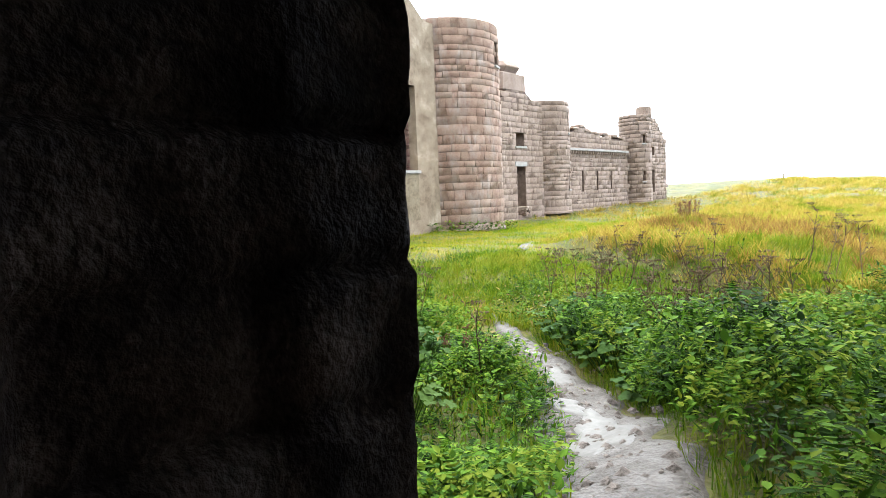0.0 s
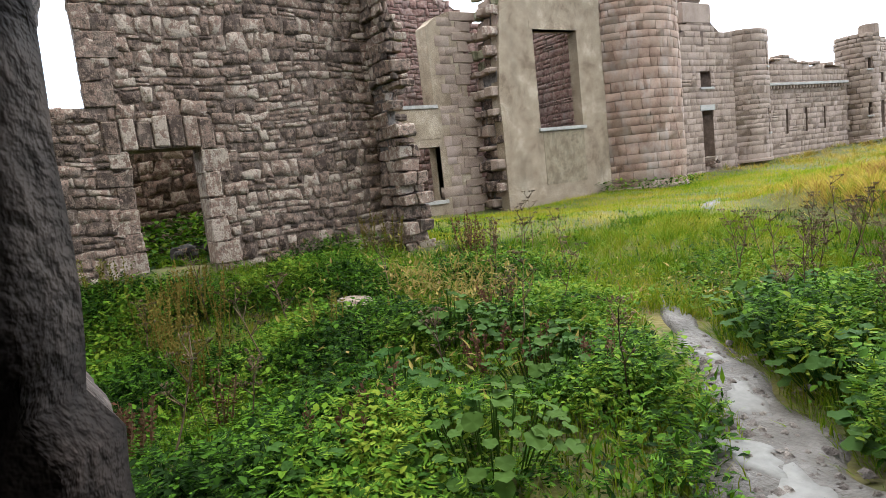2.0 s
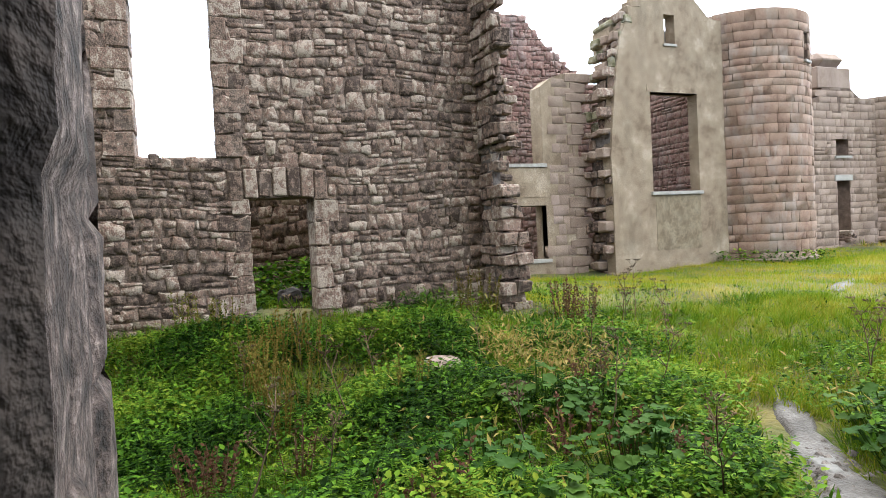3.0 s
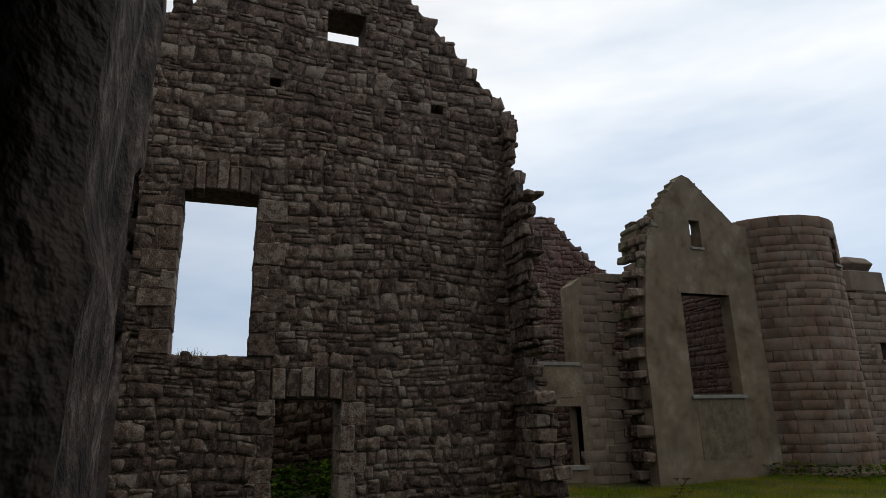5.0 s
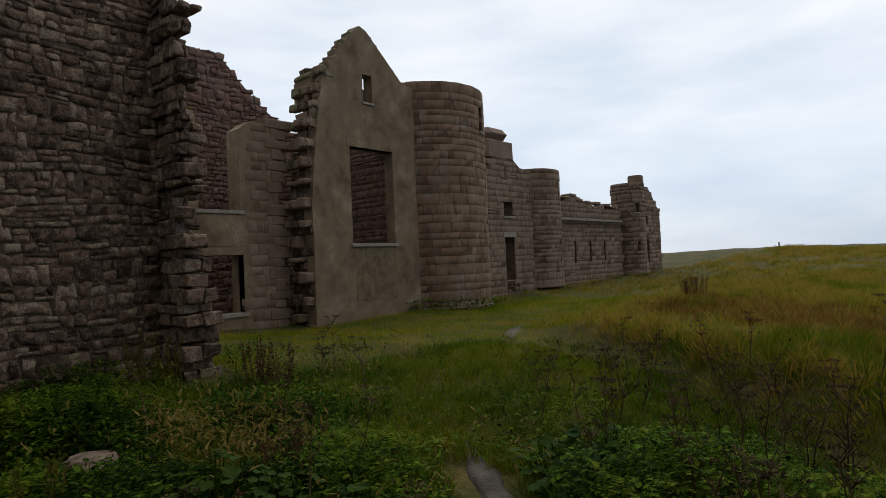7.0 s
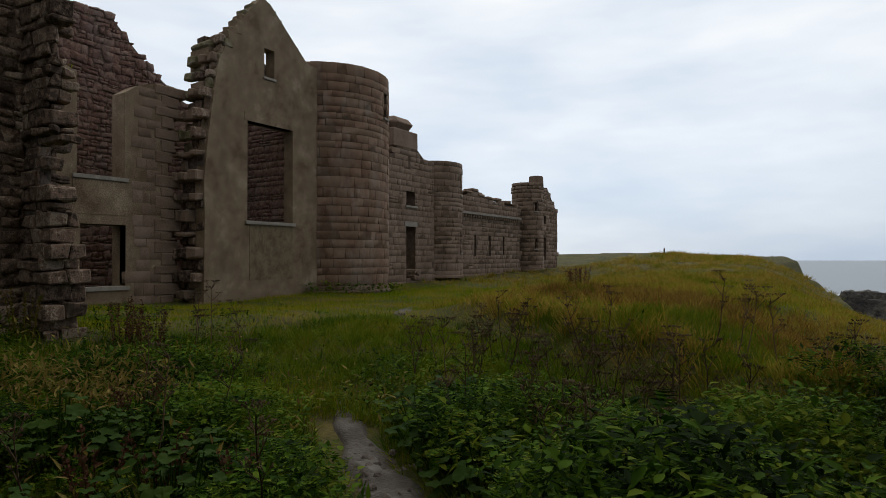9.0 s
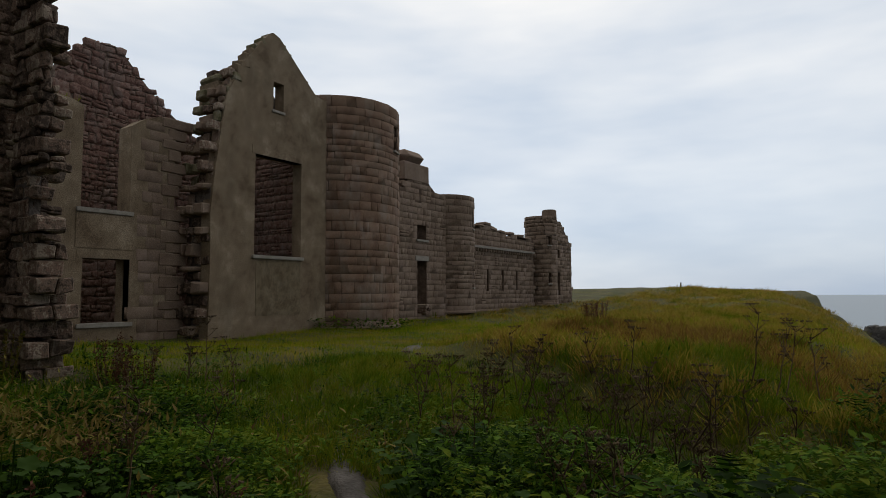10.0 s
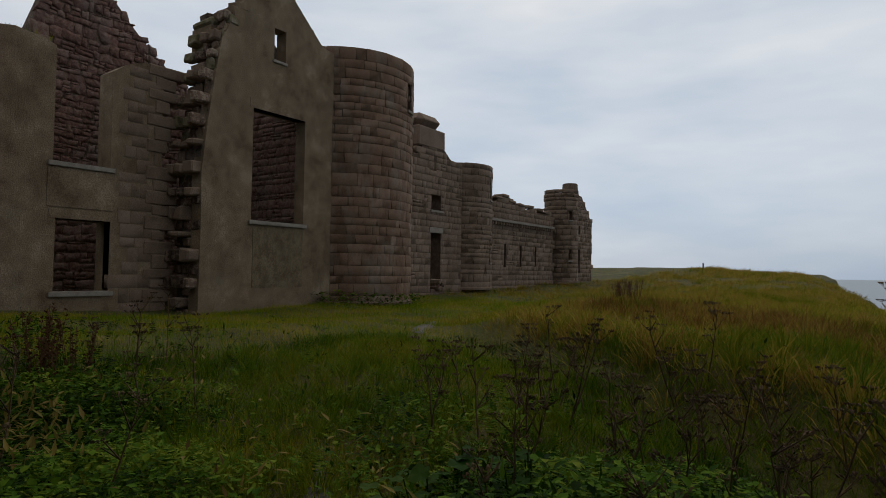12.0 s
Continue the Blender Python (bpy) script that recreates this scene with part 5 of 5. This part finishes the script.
# dead umbellifers
def umbellifer(seed, tall):
    """A dead stalk: a stem with side branches, each ending in a dry umbel."""
    rnd = random.Random(seed)
    plant = thing("dead_umbellifer", "dead brown umbellifer stalk with dry seed heads", "plant", "dead stalks")
    bm = bmesh.new()
    heads, twigs = [], []

    def tube(p, q, r0, r1):
        d = (q - p).normalized()
        s = d.orthogonal().normalized()
        t = d.cross(s)
        ra = [bm.verts.new(p + (s * math.cos(a) + t * math.sin(a)) * r0) for a in (0, 1.57, 3.14, 4.71)]
        rb = [bm.verts.new(q + (s * math.cos(a) + t * math.sin(a)) * r1) for a in (0, 1.57, 3.14, 4.71)]
        for i in range(4):
            bm.faces.new([ra[i], ra[(i + 1) % 4], rb[(i + 1) % 4], rb[i]])

    p = Vector((0, 0, -0.03))
    lean = Vector((rnd.uniform(-.25, .25), rnd.uniform(-.25, .25), 1)).normalized()
    n = 5
    for i in range(n):
        q = p + (lean + Vector((rnd.uniform(-.1, .1), rnd.uniform(-.1, .1), 0))) * tall / n
        tube(p, q, 0.011 * (1 - 0.13 * i), 0.011 * (1 - 0.13 * (i + 1)))
        if i >= 2:
            for _ in range(2 if i < n - 1 else 3):
                a = rnd.uniform(0, 6.28)
                e = q + Vector((math.cos(a) * 0.16, math.sin(a) * 0.16, rnd.uniform(0.1, 0.28))) * tall * 0.75
                heads.append(e)
                twigs.append((q, e))
        p = q
    heads.append(p)
    part("stem", bm, m_stalk, plant)
    for q, e in twigs:
        bm = bmesh.new()
        tube(q, e, 0.006, 0.004)
        part("branch", bm, m_stalk, plant)
    for e in heads:
        bm = bmesh.new()
        rr = rnd.uniform(0.04, 0.085)
        hub = bm.verts.new(e)
        for _ in range(9):
            a, s = rnd.uniform(0, 6.28), rnd.uniform(0.3, 1)
            way = Vector((math.cos(a) * rr * s, math.sin(a) * rr * s, rr * 0.7))
            x1 = way.orthogonal().normalized()
            x2 = way.normalized().cross(x1)
            rings = [[bm.verts.new(e + way * f + (x1 * math.cos(q) + x2 * math.sin(q)) * w) for q in (0, 2.1, 4.2)] for f, w in ((0.85, 0.0018), (1.0, rnd.uniform(0.007, 0.012)), (1.2, 0.003))]
            for q in range(3):
                bm.faces.new([hub, rings[0][q], rings[0][(q + 1) % 3]])
                for u, v in ((0, 1), (1, 2)):
                    bm.faces.new([rings[u][q], rings[u][(q + 1) % 3], rings[v][(q + 1) % 3], rings[v][q]])
            bm.faces.new(rings[2])
        part("seed_head", bm, m_stalk, plant)
    return plant


spots = [(12.9, -11.6), (12.6, -11.2), (13.1, -11.1), (13.4, -11.4), (13.0, -10.7), (13.7, -10.9), (12.3, -10.6), (11.3, -11.9), (10.9, -12.3), (13.6, -13.2), (11.8, -12.9), (12.2, -14.0),
         (13.9, -10.2), (14.3, -10.6), (14.6, -11.0), (15.0, -10.4), (14.2, -9.6), (14.9, -9.4), (15.4, -9.9), (13.3, -9.8), (12.6, -9.4), (14.0, -12.0), (13.8, -12.4), (14.6, -12.3),
         (8.7, -10.3), (8.3, -10.0), (8.0, -10.4), (9.2, -9.8), (7.9, -9.4), (9.9, -14.7), (10.6, -15.2), (11.6, -15.7), (9.3, -13.1), (10.1, -12.0), (15.2, -11.3), (15.6, -10.8),
         (13.6, -9.2), (11.9, -9.3), (15.7, -9.2), (15.9, -8.6), (12.0, -16.4), (9.0, -16.2), (8.5, -15.4), (14.9, -12.9), (15.5, -12.2)]
spots = [p for p in spots if to_path(np.array(p[0]), np.array(p[1])) > 0.62]
more = random.Random(31)
while len(spots) < 78:
    x, y = more.uniform(11.6, 17.0), more.uniform(-12.6, -6.8)
    if to_path(np.array(x), np.array(y)) > 0.9 and x + 0.6 * (y + 12) > 12.4 and not (x > 15.9 and y < -8.4):
        spots.append((x, y))
protos = [umbellifer(s, h) for s, h in ((1, 0.75), (2, 0.95), (3, 0.6), (4, 0.85), (5, 1.0))]
rnd = random.Random(4)
for i, (x, y) in enumerate(spots):
    m = pose(x, y, float(height(x, y)), 0, 0, rnd.uniform(0, 360))
    if i < len(protos):
        protos[i].matrix_basis = m
    else:
        copy_thing(protos[i % len(protos)], m)


# red dock and mugwort spires
def spire(seed, tall, mat, label):
    rnd = random.Random(seed)
    plant = thing("dead_dock", label, "plant", "dock spires")
    for s in range(8):
        bm = bmesh.new()
        a, l = rnd.uniform(0, 6.28), rnd.uniform(0.02, 0.14)
        p = Vector((math.cos(a) * l, math.sin(a) * l, -0.02))
        q = p + Vector((math.cos(a) * 0.12, math.sin(a) * 0.12, tall * rnd.uniform(0.7, 1.0)))
        bmesh.ops.create_cone(bm, segments=5, radius1=0.006, radius2=0.003, depth=(q - p).length, matrix=Matrix.Translation((p + q) / 2) @ (q - p).to_track_quat("Z", "Y").to_matrix().to_4x4())
        for _ in range(34):
            f = rnd.uniform(0.15, 1.0)
            c = p.lerp(q, f)
            d = Vector((rnd.uniform(-1, 1), rnd.uniform(-1, 1), rnd.uniform(0, 1))).normalized() * rnd.uniform(0.02, 0.06)
            e = d.orthogonal().normalized() * 0.012
            vs = [bm.verts.new(c), bm.verts.new(c + d * 0.6 + e), bm.verts.new(c + d), bm.verts.new(c + d * 0.6 - e)]
            bm.faces.new(vs)
        part("stem", bm, mat, plant)
    return plant


for k, (seed, tall, mat, label, places) in enumerate((
        (1, 0.8, m_reddock, "rust-red dead dock spires", [(9.2, 4.1), (9.4, 3.8), (9.0, 4.3), (7.6, -10.7), (7.9, -10.9), (8.2, -10.6), (8.6, -11.0), (9.6, 4.2), (9.3, 4.6)]),
        (2, 0.95, m_mugwort, "tall olive seeding mugwort stems before the doorway", [(8.4, -15.7), (8.6, -15.9), (8.9, -16.1), (9.2, -16.0), (8.5, -15.3), (9.6, -15.9), (10.3, -15.9), (8.2, -15.5), (7.2, -16.6), (6.9, -16.9), (7.5, -16.3), (9.8, -15.6), (7.0, -12.3), (7.1, -11.9), (10.6, -14.6)]),
        (3, 0.6, m_reddock, "dark brown dead dock spires among the weeds", [(11.7, -16.7), (11.55, -16.6), (12.6, -14.9), (12.0, -13.5), (12.4, -13.2), (11.3, -15.9), (12.9, -15.4), (10.9, -12.5), (13.0, -12.9)]))):
    first = spire(seed, tall, mat, label)
    for i, (x, y) in enumerate(places):
        m = pose(x, y, float(height(x, y)), 0, 0, 57 * i)
        if i == 0:
            first.matrix_basis = m
        else:
            copy_thing(first, m)


# butterbur clumps
def butterbur(seed, n, spread, tall):
    rnd = random.Random(seed)
    plant = thing("butterbur_clump", "clump of large round butterbur leaves beside the path", "plant", "butterbur")
    for i in range(n):
        a, l = rnd.uniform(0, 6.28), spread * math.sqrt(rnd.random())
        base = Vector((math.cos(a) * l * 0.6, math.sin(a) * l * 0.6, -0.03))
        tip = Vector((math.cos(a) * l, math.sin(a) * l, tall * (1 - 0.5 * (l / spread) ** 2) * rnd.uniform(0.55, 1.0)))
        bm = bmesh.new()
        bmesh.ops.create_cone(bm, segments=5, radius1=0.008, radius2=0.005, depth=(tip - base).length, matrix=Matrix.Translation((base + tip) / 2) @ (tip - base).to_track_quat("Z", "Y").to_matrix().to_4x4())
        s, sv, tris = rnd.uniform(0.075, 0.15), *ROUNDLEAF
        m = Matrix.Translation(tip) @ Matrix.Rotation(a - 1.57, 4, "Z") @ Matrix.Rotation(rnd.uniform(-0.7, 0.1), 4, "X") @ Matrix.Diagonal((s, s, s, 1))
        vs = [bm.verts.new(m @ Vector(q)) for q in sv]
        for t in tris:
            bm.faces.new([vs[j] for j in t]).smooth = True
        part("leaf", bm, m_bigleaf, plant)
    return plant


clumps = [butterbur(1, 64, 0.55, 0.62), butterbur(2, 48, 0.48, 0.48)]
for i, (x, y) in enumerate([(13.0, -10.4), (13.4, -10.7), (13.7, -11.1), (14.1, -11.3), (14.6, -11.8), (11.6, -12.7), (11.2, -13.4), (15.3, -12.4), (12.3, -14.6), (13.2, -15.8), (13.6, -14.6), (15.0, -11.6), (13.5, -10.2), (14.3, -10.8), (12.7, -13.3), (12.4, -12.6)]):
    m = pose(x, y, float(height(x, y)), 0, 0, 77 * i)
    if i < 2:
        clumps[i].matrix_basis = m
    else:
        copy_thing(clumps[i % 2], m)

# tufts on wall tops
for nm, n, fn in (("tuft", 500, lambda s: (T1[0] + (T1[2] - 0.3) * np.cos(s * 6.283), T1[1] + (T1[2] - 0.3) * np.sin(s * 6.283), 8.58 + 0 * s)),
                  ("tuft", 90, lambda s: (XR - 0.3 + 0.2 * s, -17.35 + 0.45 * s, 2.93 + 0 * s)),
                  ("tuft", 200, lambda s: (-1.4 + 0.3 * np.sin(40 * s), -8.2 + 1.0 * s, 6.6 + 0 * s))):
    s = rs.uniform(0, 1, n)
    X, Y, Z = fn(s)
    scatter("grass_tuft", BLADE, np.stack([X, Y, Z], 1), rs.uniform(0, 6.283, n), rs.normal(0, 0.5, n), rs.uniform(0.06, 0.22, n), m_lawn, "grass tufts growing on the ruined wall top", "grass")

# ---- loose stones, rocks, far things ----
def boulder(name, x, y, z, sx, sy, sz, seed, mat, label, category, group=""):
    bm = bmesh.new()
    bmesh.ops.create_icosphere(bm, subdivisions=3, radius=1.0)
    for v in bm.verts:
        q = v.co.normalized()
        d = 1 + 0.35 * noise.noise(q * 1.4 + Vector((seed, 0, 0))) + 0.14 * noise.noise(q * 4 + Vector((0, seed, 0)))
        v.co = Vector((q.x * sx, q.y * sy, max(q.z, -0.4) * sz)) * d
    me = bpy.data.meshes.new(name)
    bm.to_mesh(me)
    bm.free()
    me.materials.append(mat)
    ob = tagged(new(name, me), label, category, group)
    ob.location = (x, y, z)
    return ob


boulder("flat_stone", 9.6, -13.85, float(height(9.6, -13.85)) + 0.1, 0.3, 0.25, 0.09, 2, m_core_pale, "pale flat stone lying among the weeds", "stone")
boulder("fallen_stone", 4.6, -15.0, float(height(4.6, -15.0)) + 0.15, 0.3, 0.25, 0.2, 3, m_near_black, "dark fallen stone in the yard", "stone", "fallen stones")
boulder("fallen_stone", 4.0, -14.6, float(height(4.0, -14.6)) + 0.15, 0.32, 0.3, 0.22, 4, m_near_black, "dark fallen stone in the yard", "stone", "fallen stones")


def headland(name, ax, ay, bx, by, za, zb, wide, seed, label):
    """A dark rock ridge from (ax, ay) at height za to (bx, by) at zb, broken into ledges, falling into the sea."""
    n, k = 70, 36
    v, f = [], []
    side = Vector((-(by - ay), bx - ax)).normalized()
    for i in range(n + 1):
        s = i / n * 1.3 - 0.15
        for j in range(k + 1):
            t = j / k * 2 - 1
            p = Vector((ax + s * (bx - ax), ay + s * (by - ay))) + side * t * wide
            q = Vector((p.x, p.y, seed))
            jag = noise.noise(q * 0.16) * 2.2 + noise.noise(q * 0.45) * 1.3 + noise.noise(q * 1.3) * 0.6
            fall = max(0.0, abs(t + 0.15 * noise.noise(q * 0.3)) - 0.12) / 0.88
            ends = max(0.0, -s, s - 1.0) * 60
            z = za + (zb - za) * s + jag - 15 * fall ** 1.3 - ends
            z = 0.55 * math.floor(z / 1.1) * 1.1 + 0.45 * z
            v.append((p.x, p.y, max(z, -20.0)))
    for i in range(n):
        for j in range(k):
            o = i * (k + 1) + j
            f.append((o, o + 1, o + k + 2, o + k + 1))
    tagged(new(name, mesh_from(name, v, f, m_rock)), label, "rock", "sea rocks")


headland("sea_rock", 17, 84, 33, 74, -3.2, -6.0, 9.0, 1.0, "dark jagged rock headland rising from the sea")
headland("sea_rock", 27, 52, 44, 58, -7.0, -9.5, 7.0, 5.0, "dark broken rock ledge at the foot of the cliff")
# clods and pebbles trodden into the path
n = 420
i = rs.randint(0, 6, n)
f = rs.uniform(0, 1, n)
la, lb = np.array(PATHLINE)[i], np.array(PATHLINE)[i + 1]
p = la + (lb - la) * f[:, None] + rs.normal(0, 0.22, (n, 2))
CLOD = (np.array([(-.5, -.4, -.1), (.5, -.45, -.1), (.45, .5, -.1), (-.4, .45, -.1), (-.2, -.1, .3), (.25, .1, .36)], float), np.array([(0, 1, 4), (1, 5, 4), (1, 2, 5), (2, 3, 5), (3, 4, 5), (3, 0, 4)]))
scatter("clods", CLOD, on_ground(p[:, 0], p[:, 1], 0.055), rs.uniform(0, 6.283, n), rs.normal(0, 0.2, n), 0.02 + 0.09 * rs.uniform(0, 1, n) ** 3, m_core, "dark mud clods and pebbles on the wet path", "mud")
ship = thing("offshore_vessel", "distant grey offshore vessel with a tall mast", "ship")
part("hull", box(-16, 16, -4, 4, -1, 4, 1.0), m_steel, ship)
part("deckhouse", box(-5, 5, -3, 3, 4, 10, 0.5), m_steel, ship)
part("mast", box(-1, 1, -1, 1, 10, 28, 0.2), m_steel, ship)
ship.location = (16.3 - 0.078 * 2600, 2600, -19)
rnd = random.Random(9)
for i in range(9):
    bm = bmesh.new()
    bmesh.ops.create_circle(bm, cap_ends=True, segments=24, radius=1.0)
    for v in bm.verts:
        v.co.x *= 1 + 0.3 * rnd.random()
    me = bpy.data.meshes.new("surf")
    bm.to_mesh(me)
    bm.free()
    me.materials.append(m_white)
    ob = tagged(new("surf", me), "white line of surf on the sea", "surf", "surf", "structure")
    d = rnd.uniform(140, 420)
    a = rnd.uniform(-0.02, 0.4)
    ob.location, ob.scale = (16 + d * math.sin(a), d * math.cos(a), -18.93), (rnd.uniform(8, 22), rnd.uniform(0.8, 2.2), 1)
post = thing("fence_post", "weathered fence post standing on the far field", "post")
part("post", box(-0.07, 0.07, -0.07, 0.07, -0.2, 0.8, 0.01), m_stalk, post)
post.location = (-1.0, 62.0, float(height(-1.0, 62.0)))

# the single stones of the castle walls
lay_late()
